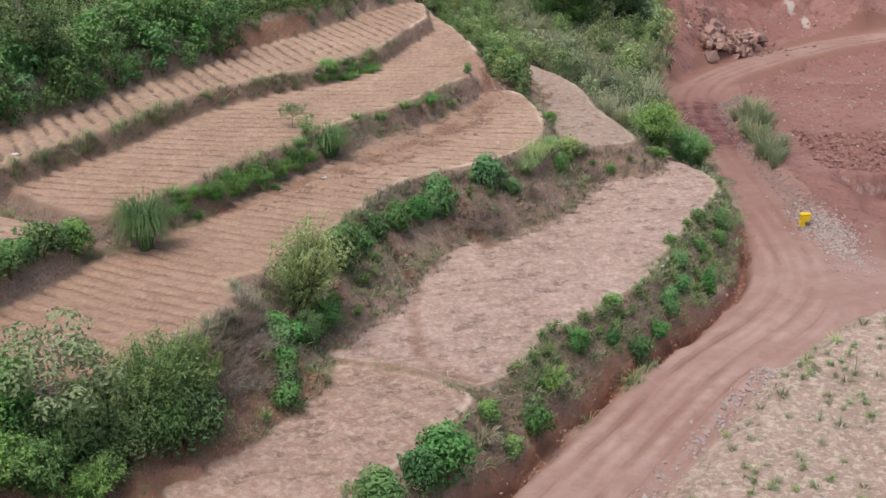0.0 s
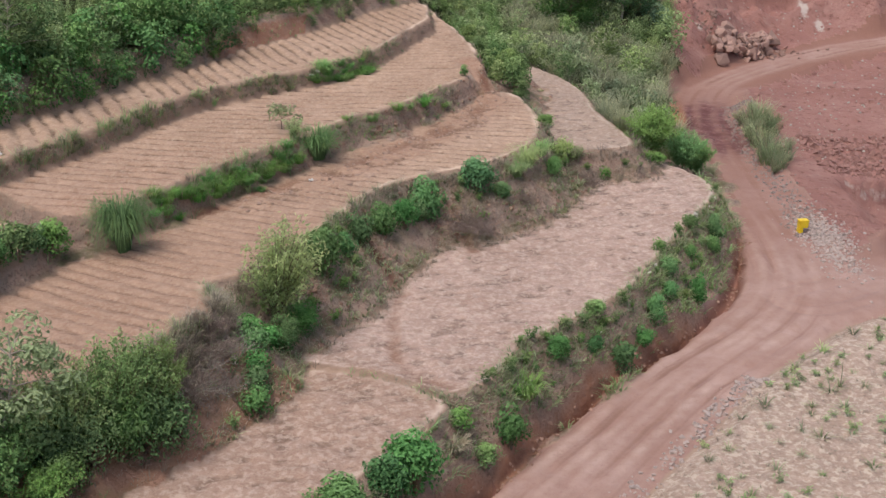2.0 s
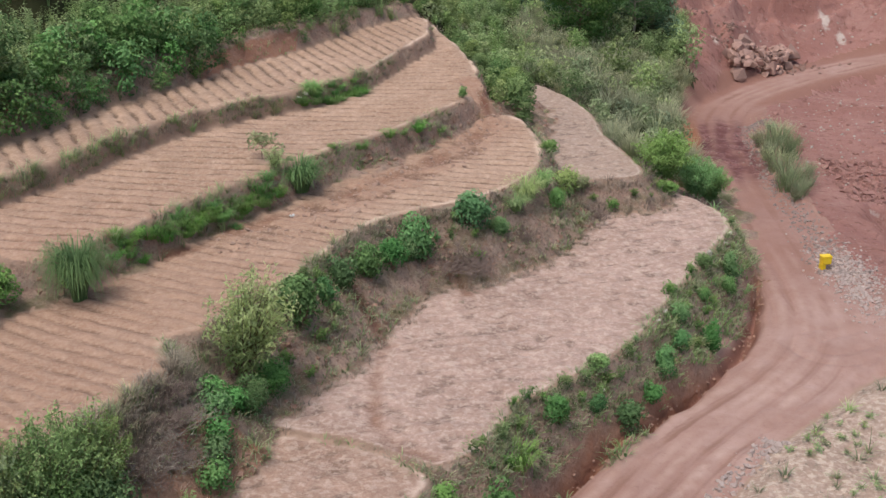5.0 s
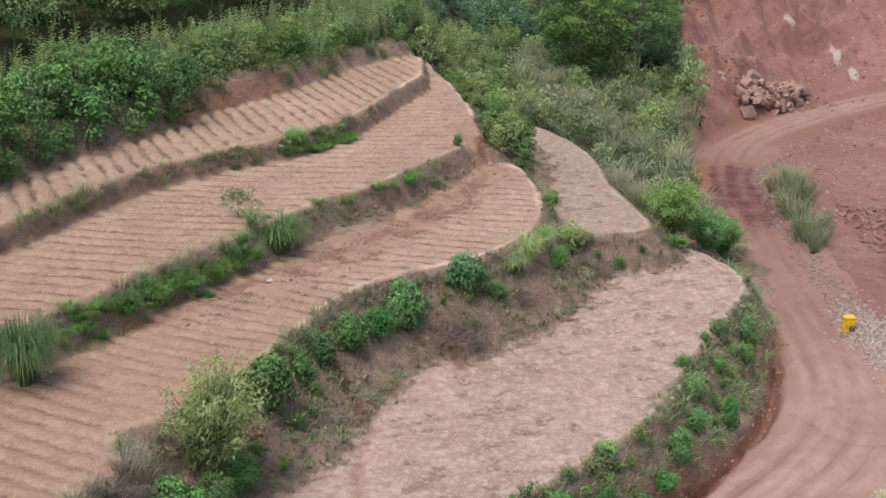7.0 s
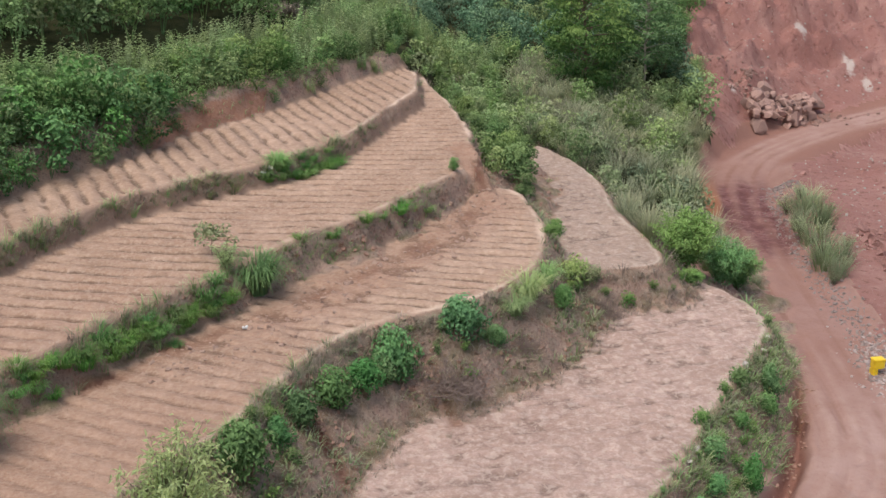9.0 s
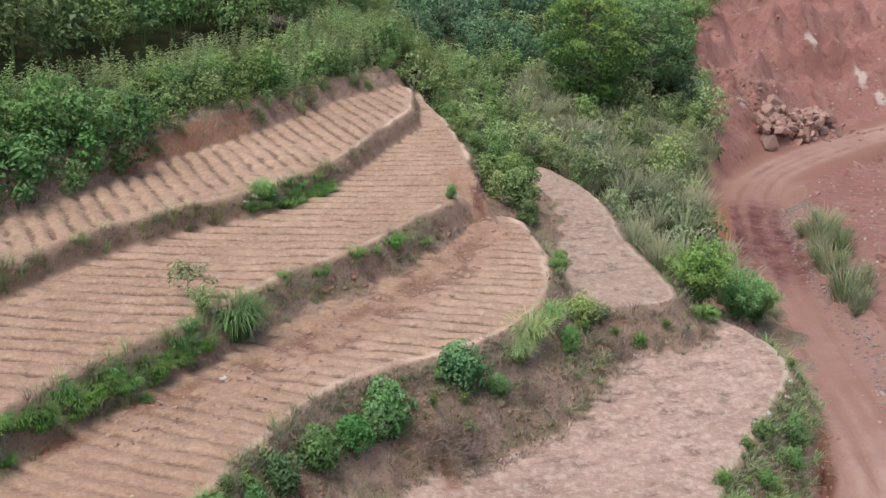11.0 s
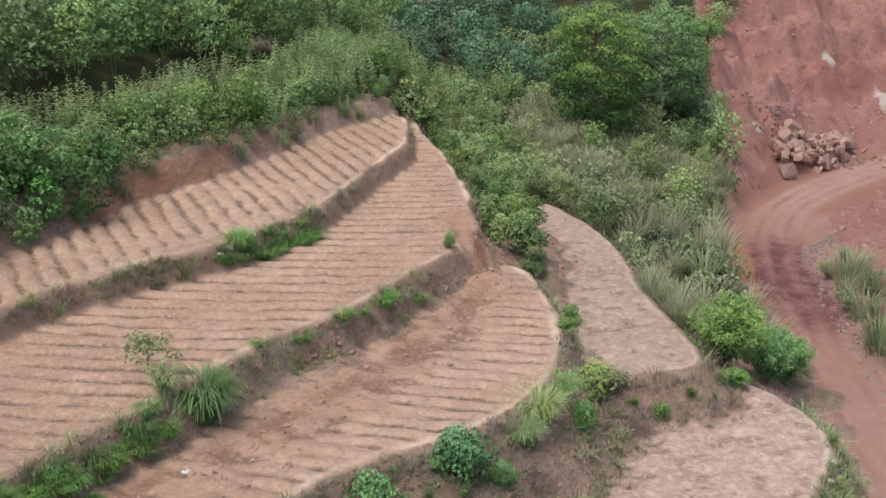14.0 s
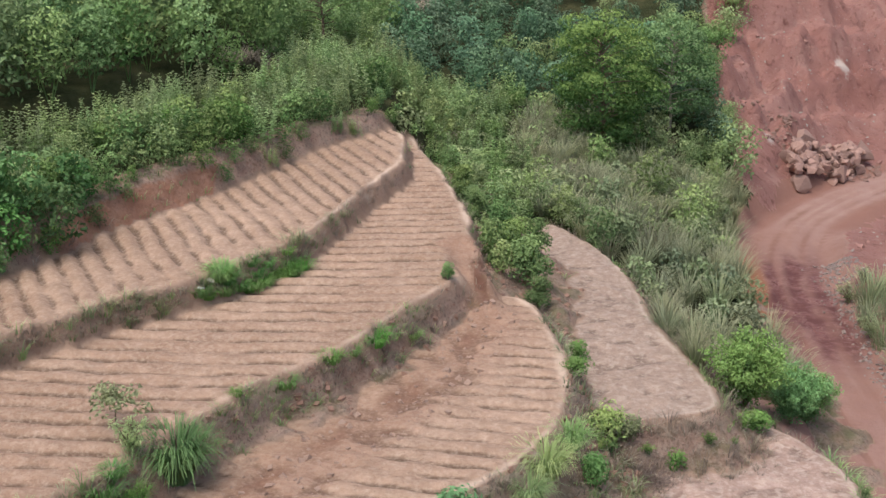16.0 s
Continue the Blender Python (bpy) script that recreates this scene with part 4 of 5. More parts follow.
# ---- shrubs on the banks ----
def bank_shrubs():
    group = "round shrubs along the terrace banks"
    label = "dense rounded dark green shrub growing on the bank"
    protos = []
    for k in range(4):
        s, g = dense_shrub(20 + k, 1.0, 1.0, 0.09, 1450, 12, 0.6)
        protos.append(plant("shrub", label, "shrub", group, [("stem", s, B_BROWN, ""), ("foliage", g, G_SHRUB, "")]))
    # place, width, height
    spots = [(-3.9, 47.2, 1.8, 2.1), (-2.0, 52.6, 1.4, 1.6), (-3.3, 49.4, 1.0, 1.1), (-2.9, 50.9, 1.3, 1.5), (-1.1, 53.7, 1.25, 1.4), (-0.2, 55.2, 1.6, 2.2), (2.2, 57.4, 1.75, 1.75), (3.3, 58.0, 0.9, 1.0),
             (6.0, 61.8, 0.9, 1.2), (-0.6, 54.6, 1.0, 1.2), (13.8, 59.4, 1.0, 1.6), (13.5, 58.4, 0.85, 0.95), (10.5, 51.7, 0.85, 0.95),
             (12.2, 54.2, 0.95, 1.5), (9.7, 50.1, 0.95, 1.45), (9.1, 49.0, 0.95, 0.9), (8.0, 47.2, 1.2, 1.4), (6.8, 46.5, 0.85, 0.7), (5.2, 44.8, 0.95, 1.1),
             (3.3, 40.1, 1.25, 1.6), (0.1, 35.6, 2.0, 2.2), (-0.7, 34.9, 1.5, 1.6), (-2.0, 33.2, 1.8, 1.3), (-14.2, 43.9, 1.1, 1.1), (-14.9, 42.3, 1.1, 1.1)]
    for i, (x, y, w, h) in enumerate(spots):
        proto = protos[i % 4]
        if i < 4:
            stand(proto, x, y, w, 40 * i, 0.08, h / w)
        else:
            more(proto, x, y, w, 77 * i, 0.08, h / w)
    label = "bright green leafy shrub on the road bank"
    s, g = dense_shrub(31, 1.0, 1.0, 0.11, 800, 9, 0.5)
    light = plant("shrub", label, "shrub", "bright shrubs along the banks", [("stem", s, B_BROWN, ""), ("foliage", g, G_BRIGHT, "")])
    spots = [(12.3, 57.9, 0.9, 0.75), (12.1, 56.0, 0.7, 0.8), (10.7, 53.5, 1.05, 1.0), (6.9, 47.7, 0.95, 0.65), (2.4, 39.1, 0.95, 0.9), (1.5, 39.1, 1.0, 0.8),
             (-13.8, 44.7, 1.5, 1.5), (-14.5, 43.0, 1.6, 1.5), (-15.2, 41.4, 1.6, 1.5), (12.0, 67.8, 1.2, 0.7), (5.7, 66.9, 1.0, 0.6), (6.0, 70.2, 0.9, 0.8),
             (-16.2, 39.5, 1.8, 1.6), (-15.6, 40.6, 1.4, 1.5)]
    for i, (x, y, w, h) in enumerate(spots):
        (stand if i == 0 else more)(light, x, y, w, 61 * i, 0.06, h / w)


bank_shrubs()


def single_shrubs():
    # airy willow-like shrub at the corner of the trampled field
    s, g = loose_shrub(41, 4.0, 3.0, 0.19, 52, 80, 0.15, 0.34)
    stand(plant("willow_shrub", "airy pale green shrub with arching shoots at the field corner", "shrub", "", [("stem", s, B_BROWN, ""), ("foliage", g, G_WEED, "")]), -5.4, 43.3, 1.15, lean=(-6, 10))
    s, g = loose_shrub(42, 4.2, 3.0, 0.15, 46, 110, 0.0, 0.4)
    tall = stand(plant("tall_shrub", "tall green shrub with upright shoots below the field edge", "shrub", "tall shrubs below the field", [("stem", s, B_BROWN, ""), ("foliage", g, G_MID, "")]), -8.3, 35.1)
    for i, (x, y, k) in enumerate(((-9.7, 33.7, 0.85), (-8.9, 34.5, 0.95), (-10.6, 33.0, 0.8), (-7.8, 35.8, 0.75))):
        more(tall, x, y, k, 150 + 50 * i)
    s, g = dense_shrub(43, 2.4, 2.6, 0.14, 2800, 18, 0.5)
    big = stand(plant("tall_shrub", "dark green bushy shrub below the field edge", "shrub", "tall shrubs below the field", [("stem", s, B_BROWN, ""), ("foliage", g, G_THICKET, "")]), -7.9, 35.0)
    for i, (x, y, k, up) in enumerate(((-9.3, 33.6, 0.9, 1.0), (-10.3, 33.2, 1.0, 1.1), (-8.7, 34.6, 0.85, 1.2), (-11.3, 32.6, 0.9, 1.1), (-12.6, 32.2, 1.0, 1.0), (-13.5, 32.9, 0.9, 0.9), (-9.9, 32.6, 0.75, 0.9), (-4.9, 42.5, 0.55, 1.1), (-4.5, 43.7, 0.6, 1.0))):
        more(big, x, y, k, 130 + 70 * i, 0.05, up)
    s, g = loose_shrub(44, 2.4, 3.2, 0.14, 44, 110, 0.2, 0.5)
    low = stand(plant("tall_shrub", "leafy bright green shrub beside a slender tree", "shrub", "tall shrubs below the field", [("stem", s, B_BROWN, ""), ("foliage", g, G_BRIGHT, "")]), -11.4, 31.4)
    more(low, -10.2, 31.7, 0.75, 90)
    more(low, -12.4, 31.0, 0.9, 200)
    more(low, -12.8, 33.6, 0.7, 300)
    # slender pale tree
    w, l, g = tree_shape(45, 4.7, 3.6, 0.2, 1700, 0.075, 0.45, 20, 0.5, 0.85)
    stand(plant("slender_tree", "slender tree with pale trunk and drooping grey-green leaves", "tree", "", [("trunk", w, B_PALE, ""), ("limb", l, B_PALE, ""), ("crown", g, G_GREYGREEN, "")]), -11.6, 32.5, lean=(-4, 9))
    w, l, g = tree_shape(54, 4.6, 3.6, 0.19, 2000, 0.08, 0.4, 20, 0.45)
    stand(plant("slender_tree", "slim tree with pale trunk standing in the bank thicket", "tree", "", [("trunk", w, B_PALE, ""), ("limb", l, B_PALE, ""), ("crown", g, G_MID, "")]), -19.4, 58.0)
    # bush beside the upper road
    s, g = loose_shrub(46, 3.2, 3.6, 0.15, 70, 130, 0.22, 0.55)
    b = stand(plant("road_bush", "large fresh green bush between field and dirt road", "bush", "bushes beside the road", [("stem", s, B_BROWN, ""), ("foliage", g, G_BRIGHT, "")]), 12.0, 69.6, 0.95)
    more(b, 13.9, 70.6, 0.8, 140)
    more(b, 15.0, 72.5, 0.72, 250)
    # yellow-tipped shrub, grey shrub, dead brush on the bank
    s, g = dense_shrub(47, 1.2, 1.6, 0.14, 700, 9)
    stand(plant("yellow_shrub", "small shrub with yellow-green and reddish tips", "shrub", "", [("stem", s, B_BROWN, ""), ("foliage", g, G_LIGHT, "")]), 6.6, 64.9)
    s, g = loose_shrub(48, 0.8, 1.7, 0.12, 16, 50, 0.3, 0.5)
    stand(plant("sage_shrub", "low grey-leaved shrub on the bank", "shrub", "", [("stem", s, B_TWIG, ""), ("foliage", g, G_SAGE, "")]), 7.3, 65.1)
    d = tagged(part("dead_shrub", dead_twigs(49, 0.85, 1.7, 240), B_TWIG), "dead grey shrub of bare tangled twigs", "dead shrub", "dead shrubs on the banks")
    stand(d, 1.8, 55.6, 1.15)
    pale = tagged(part("dead_shrub", dead_twigs(55, 0.9, 1.8, 90), B_PALE), "bleached dead twigs hanging down the earth bank", "dead shrub", "dead shrubs on the banks")
    stand(pale, -7.0, 38.9, 0.8)
    for x, y, s in ((-6.6, 39.8, 0.7), (-7.3, 37.9, 0.75), (-6.5, 38.2, 0.6), (-6.3, 40.8, 0.55)):
        more(pale, x, y, s, 63 * x)
    for x, y, s in ((-6.9, 39.4, 0.75), (-6.4, 38.5, 0.6), (-7.2, 38.1, 0.7), (4.2, 58.7, 0.7), (7.8, 64.2, 0.7), (10.8, 71.5, 0.9), (-7.2, 37.3, 0.7), (-7.0, 40.2, 0.6)):
        more(d, x, y, s, 80 * s + 31 * x)
    # creeper hanging down the bank
    s, g = dense_shrub(50, 0.9, 1.3, 0.15, 420, 7)
    c = stand(plant("creeper", "dark green broad-leaved creeper on the earth bank", "creeper", "creepers on the bank", [("stem", s, B_BROWN, ""), ("foliage", g, G_SHRUB, "")]), -5.2, 38.3)
    for i, (x, y) in enumerate(((-5.35, 39.2), (-5.5, 40.0), (-5.7, 40.8), (-6.0, 41.6), (-5.4, 41.9), (-5.1, 42.4))):
        more(c, x, y, 0.95, 50 * i)
    # dark leafy growth on the slope beside the middle terrace
    s, g = dense_shrub(51, 2.6, 1.9, 0.16, 1500, 13)
    c = stand(plant("slope_shrub", "dark broad-leaved shrub on the slope beside the terrace", "shrub", "slope shrubs", [("stem", s, B_BROWN, ""), ("foliage", g, G_MID, "")]), 4.4, 75.6, tall=0.9)
    for i, (x, y, k) in enumerate(((4.0, 78.0, 0.9), (3.4, 80.6, 0.9), (2.4, 83.5, 0.8), (4.8, 73.9, 0.6), (1.6, 87.0, 0.8), (4.9, 80.8, 0.7), (1.4, 71.1, 0.3))):
        more(c, x, y, k, 70 * i)
    # small tree on the middle terrace
    w, l, g = tree_shape(52, 1.35, 1.6, 0.15, 420, 0.025, 0.55, 11, 0.35)
    stand(plant("sapling", "thin sapling with a flat airy crown on the field edge", "tree", "", [("trunk", w, B_BROWN, ""), ("limb", l, B_BROWN, ""), ("crown", g, G_SAGE, "")]), -7.2, 59.0)
    s, g = loose_shrub(53, 1.15, 1.1, 0.14, 16, 45, 0.1, 0.3)
    stand(plant("yellow_shrub", "upright yellowish green shrub on the field edge", "shrub", "", [("stem", s, B_BROWN, ""), ("foliage", g, G_WEED, "")]), -6.4, 57.7)


single_shrubs()


def grass_clumps():
    """Clumps of long grass on the rims."""
    c = tagged(part("grass_clump", grass_tuft(60, 640, 2.0, 0.4, 1.05, 0.024, 6, 0.5, 3.0, 0.22), G_CLUMP), "dense clump of long arching green grass", "grass clump", "grass clumps on the rims")
    stand(c, -5.5, 58.5, 1.0, tall=1.3)
    small = tagged(part("grass_clump", grass_tuft(61, 170, 0.95, 0.4, 0.9, 0.018, 4, 0.5, 3.5, 0.3), G_GRASS), "bright green grass clump on the terrace rim", "grass clump", "grass clumps on the rims")
    stand(small, -6.9, 56.3)
    r = np.random.RandomState(62)
    for course, n in (([(-6.3, 57.3), (-8.8, 53.4), (-11.0, 49.1)], 46), ([(-4.0, 72.6), (-5.5, 70.1), (-7.0, 68.3)], 30)):
        for x, y in zip(*along_line(course, n, r, 0.13)):
            more(small, x + 0.1, y - 0.12, r.uniform(0.45, 0.95), r.uniform(0, 360))
    for x, y, s in ((-3.2, 62.8, 0.7), (-2.0, 64.3, 0.7), (-0.8, 66.3, 0.95), (0.3, 68.1, 0.6), (-10.2, 49.6, 0.6), (-1.4, 65.2, 0.5), (-12.0, 46.8, 0.8), (-4.4, 61.4, 0.4),
                    (3.8, 42.1, 1.3), (-7.5, 54.0, 0.5), (-14.4, 45.9, 0.9)):
        more(small, x, y, s, 90 * x)
    a = tagged(part("grass_clump", grass_tuft(63, 540, 3.4, 0.35, 1.25, 0.035, 8, 0.4, 2.8, 0.28), G_CLUMP), "huge drooping clump of blue-green blades on the bank", "grass clump")
    stand(a, -11.5, 46.1, 0.66, tall=1.9)
    d = tagged(part("grass_clump", grass_tuft(64, 420, 1.6, 0.4, 1.0, 0.018, 6, 0.4, 3.0, 0.3), G_WEED), "pale green drooping grass hanging over the bank", "grass clump", "drooping grass on the bank")
    stand(d, 4.5, 60.8)
    more(d, 4.0, 59.6, 0.8, 100)
    more(d, 5.3, 62.4, 0.8, 200)
    t = tagged(part("dry_tuft", grass_tuft(65, 160, 0.95, 0.15, 0.9, 0.03, 5), G_DRY), "dry straw-coloured tuft on the road bank", "dry tuft")
    stand(t, 1.4, 38.2)
    reed = tagged(part("reed_clump", grass_tuft(66, 130, 2.1, 0.6, 0.5, 0.02, 4, 0.38), G_REEDGREEN), "tall pale green reeds beside the dirt road", "reeds", "reeds beside the road")
    stand(reed, 21.4, 86.4, 1.2)
    stems, leaves = loose_shrub(67, 1.5, 1.7, 0.14, 22, 30, 0.2, 0.36)
    weed = plant("roadside_weed", "grey-green leafy weed beside the dirt road", "weed", "weeds beside the road", [("stem", stems, B_BROWN, ""), ("foliage", leaves, G_SAGE, "")])
    stand(weed, 20.6, 83.4, 1.0)
    for i, (x, y, k) in enumerate(((21.6, 82.4, 0.8), (22.2, 85.2, 0.9), (20.7, 79.2, 0.8), (21.5, 77.6, 0.7), (20.8, 88.0, 0.9), (22.6, 81.0, 0.7), (21.9, 89.4, 0.8), (22.8, 86.4, 0.7), (20.5, 75.8, 0.6))):
        more(weed, x, y, k, 71 * i)
    for i, (x, y, s) in enumerate(((20.9, 84.8, 0.9), (22.0, 84.0, 1.0), (20.9, 82.2, 1.0), (21.0, 80.0, 0.95), (20.6, 78.2, 1.1), (21.8, 79.0, 0.9), (22.3, 87.8, 0.9), (20.9, 76.6, 0.8), (16.4, 75.2, 0.5))):
        more(reed, x, y, s, 47 * i)


grass_clumps()


# ---- thickets ----
def thickets():
    r = np.random.RandomState(70)
    weeds = [weed_stand(71 + k, 2.2, 1.5, 13, 30, 0.135) for k in range(5)]
    leafy = [bushy_tree(76 + k, 1.8, 1.8, 12, 36, 0.15, 0.12, 0.03) for k in range(3)]
    x, y = scattered(r, 9000, -40, 1, 40, 102)
    d = off_loop(x, y, HILL) + 0.5 * wobble(x, y, 3.0, 122)
    low = np.where(x < -12.2, 3.0, np.where(x < -8.6, 0.3, 1.1))
    ok = (d < low) & (d > -5.7) & (owner_at(x, y) != 11) & (x > -12 - 0.42 * (y - 26))
    x, y, d = x[ok], y[ok], d[ok]
    k = spread_out(x, y, 0.78)
    x, y, d = x[k], y[k], d[k]
    size = np.where(d > -0.3, 0.55, 1.0) * r.uniform(0.7, 1.15, len(x))
    mixed = wobble(x, y, 4.0, 137) + 0.5 * wobble(x, y, 1.6, 138) + 0.5 * (d > -1.2) > 0.45
    grow("hillside_weeds", "tall leafy green weeds along the top bank", "weeds", weeds, x[~mixed], y[~mixed], size[~mixed], G_WEED, 72, lean=0.12)
    grow("hillside_shrubs", "deep green broad-leaved shrubs along the top bank", "shrubs", leafy, x[mixed], y[mixed], size[mixed], G_MID, 82, lean=0.12)
    # woods beyond
    trees = [bushy_tree(300 + k, 4.4, 3.3, 18, 36, 0.25, 0.25) for k in range(6)]
    bushes = [bushy_tree(310 + k, 2.7, 2.6, 14, 34, 0.22, 0.12) for k in range(5)]
    feathery = [grass_tuft(190 + k, 150, 2.1, 0.4, 0.5, 0.02, 4, 0.45) for k in range(3)]
    x, y = scattered(r, 14000, -62, 32, 62, 140)
    d = off_loop(x, y, HILL)
    quarry = (x > 17.2 + 0.10 * np.abs(y - 112)) & (y > 96) & (y < 140)
    road, _ = off_line(x, y, ROAD)
    ok = ((d < -6.6) | ((d > -1.5) & (x > -6)) | (y > 101)) & ~quarry & (road > 4.0) & (np.hypot(x - 8, y - 80) > 6) & ~((x > 2) & (y < 92)) & ~((x < 3) & (y < 95) & (d > -1.5)) & (x > -14 - 0.42 * (y - 26)) & ~((x > 16) & (y < 101))
    ok &= (np.hypot(x - 9.4, y - 101.6) > 2.4) & (np.hypot(x - 14.4, y - 107.4) > 1.8) & (np.hypot(x + 7.4, y - 106) > 2.2)
    x, y, d = x[ok], y[ok], d[ok]
    k = spread_out(x, y, 1.7)
    k = k[(y[k] < 125) | (r.rand(len(k)) < 0.45)]
    x, y, d = x[k], y[k], d[k]
    size = r.uniform(0.75, 1.2, len(x))
    patch = wobble(x, y, 5.0, 126) + 0.6 * wobble(x, y, 2.0, 127)
    back = (d < -6) & (x < -8.5 - 0.1 * (y - 90))
    blue = ~back & (x > -4) & (y > 107) & (y < 131) & (patch > -0.55)
    spires = ~back & ~blue & (x < 4.5) & (y < 112) & (patch < 0.45)
    pale = ~back & ~blue & ~spires & (x >= 4) & (y < 107) & (patch < 0.6)
    rest = ~back & ~blue & ~spires & ~pale
    dark = back & (patch < 0.25)
    fresh = back & ~dark
    grow("woods", "dark mixed shrubs and young trees of the hillside", "woods", trees, x[dark], y[dark], size[dark], G_DARK, 73)
    grow("woods", "young yellowish green trees of the hillside", "woods", trees, x[fresh], y[fresh], size[fresh], G_WOODS, 83)
    grow("woods", "bluish green broad-leaved shrubs of the hillside", "woods", bushes, x[blue], y[blue], size[blue], G_BLUE, 84)
    grow("woods", "mixed green bushes of the hillside", "woods", bushes, x[rest], y[rest], size[rest], G_WOODS, 87)
    grow("slope_weeds", "tall yellowish green weeds on the slope", "weeds", weeds, x[spires], y[spires], 1.1 * size[spires], G_WEED, 85, lean=0.12)
    grow("slope_weeds", "leafy weeds between the taller ones", "weeds", weeds, x[spires] + 0.7, y[spires] + 0.3, 0.85 * size[spires], G_WOODS, 88, lean=0.12)
    grow("feather_grass", "tall pale feathery grass between the shrubs", "tall grass", feathery, np.append(x[pale], x[pale] + 0.8), np.append(y[pale], y[pale] - 0.5), np.append(size[pale], 0.8 * size[pale]), G_REED, 86)
    grow("slope_bushes", "low green bushes under the feathery grass", "bushes", bushes, x[pale] + 0.7, y[pale] + 0.6, 0.28 * size[pale], G_WOODS, 89)
    # dry patches on the hillside
    straw = [grass_tuft(195 + k, 170, 1.7, 0.5, 1.0, 0.02, 5, 0.7) for k in range(2)]
    x, y = np.array([-9.4, -8.8, -9.9, -4.6, -3.0, -1.6, 5.2, 7.0, 0.4]), np.array([93.4, 94.0, 93.0, 122.0, 124.0, 125.5, 98.6, 97.2, 97.0])
    grow("dry_clumps", "dry straw-coloured grass clumps on the hillside", "dry grass", straw, x, y, 1.0, G_DRY, 94)
    x, y = scattered(r, 2500, -2, 17, 90, 109)
    ok = (off_line(x, y, ROAD)[0] > 3.6) & (owner_at(x, y) == 0) & ~((x > 15.5) & (y < 101))
    x, y = x[ok], y[ok]
    k = spread_out(x, y, 0.8)
    under = [bushy_tree(220 + k, 0.9, 1.2, 6, 14, 0.2, 0.1, 0.02) for k in range(3)]
    grow("undergrowth", "low green undergrowth between the shrubs", "undergrowth", under, x[k], y[k], r.uniform(0.6, 1.2, len(k)), G_WEED, 90)
    # dark shrubs on the overgrown bank and beside the middle terrace
    dark = [bushy_tree(180 + k, 2.4, 2.2, 12, 34, 0.22, 0.12, 0.03) for k in range(4)]
    x, y = along_line([(-12.3, 71.6), (-13.4, 69.4), (-15.2, 66.2), (-17.0, 62.4), (-18.6, 57.0), (-22.0, 51.5)], 1200, r, 1.1)
    ok = (owner_at(x, y) != 11) | ((x < -13) & (off_loop(x, y, TOP) > -1.3) & (off_loop(x, y, HILL) < 2.4))
    x, y = x[ok], y[ok]
    k = spread_out(x, y, 0.9)
    grow("bank_thicket", "dark leafy thicket covering the bank", "thicket", dark, x[k], y[k], r.uniform(0.5, 1.1, len(k)), G_THICKET, 78)
    x, y = scattered(r, 1500, -3, 8, 72, 101)
    d, e = off_loop(x, y, MIDDLE), off_loop(x, y, SIDE)
    ok = (d > 0.7) & (e > 0.5) & (off_loop(x, y, LOWER) > 0.5) & (off_loop(x, y, TOP) > 0.6) & (x > -1.5) & (d < 7)
    x, y = x[ok], y[ok]
    k = spread_out(x, y, 1.0)
    mixed = dark[:2] + [weed_stand(186 + k, 2.0, 1.6, 9, 20, 0.19) for k in range(2)]
    grow("slope_thicket", "green thicket on the slope beside the terrace", "thicket", mixed, x[k], y[k], r.uniform(0.4, 0.85, len(k)), G_WOODS, 79)
    # rough slope between the narrow plot and the road
    x, y = scattered(r, 4000, 5, 18, 68, 102)
    d = off_loop(x, y, SIDE)
    road, _ = off_line(x, y, ROAD)
    ok = (d > 0.5) & (road > 3.2) & (y > 70 + 0.4 * (x - 8)) & ~((x < 6.5) & (y < 88))
    x, y = x[ok], y[ok]
    k = spread_out(x, y, 1.05)
    x, y = x[k], y[k]
    half = wobble(x, y, 2.6, 139) + 0.5 * r.normal(size=len(x)) < 0.35
    reeds = [grass_tuft(90 + k, 120, 1.8, 0.4, 0.5, 0.02, 4, 0.45) for k in range(4)]
    grow("slope_grass", "tall pale feathery grass on the rough slope", "tall grass", reeds, x[half], y[half], 1.0, G_REED, 74)
    low = [bushy_tree(95 + k, 1.5, 1.7, 9, 26, 0.2, 0.15, 0.02) for k in range(4)]
    grow("slope_shrubs", "low green scrub on the rough slope", "scrub", low, x[~half], y[~half], r.uniform(0.6, 1.2, (~half).sum()), G_GREYGREEN, 75)
    # shaggy grass along the rims
    shag = [grass_tuft(105 + k, 12, 0.5, 0.14, 0.75, 0.011, 3) for k in range(4)]
    top_rim = [(-1.0, 83.6), (-1.9, 81.0), (-2.8, 77.3), (-4.1, 72.9), (-5.7, 69.9), (-7.3, 68.0), (-10.4, 64.9), (-12.7, 61.5), (-15.3, 54.9), (-18.0, 49.5)]
    mid_rim = [(0.9, 69.7), (-0.7, 66.4), (-2.5, 63.6), (-4.3, 61.4), (-5.3, 59.6), (-6.6, 56.9), (-8.8, 53.5), (-11.1, 49.1), (-12.7, 46.4)]
    low_rim = [(3.6, 59.6), (1.3, 57.5), (-0.4, 56.7), (-2.1, 54.8), (-3.5, 51.3), (-4.5, 48.1), (-5.6, 46.1), (-7.0, 41.2), (-7.6, 39.1), (-9.5, 35.9), (-12.9, 32.4)]
    front_rim = [(14.5, 63.0), (12.5, 58.9), (10.3, 54.2), (9.5, 51.4), (7.3, 48.2), (5.6, 46.0), (4.0, 44.7), (3.2, 42.5), (2.3, 40.6)]
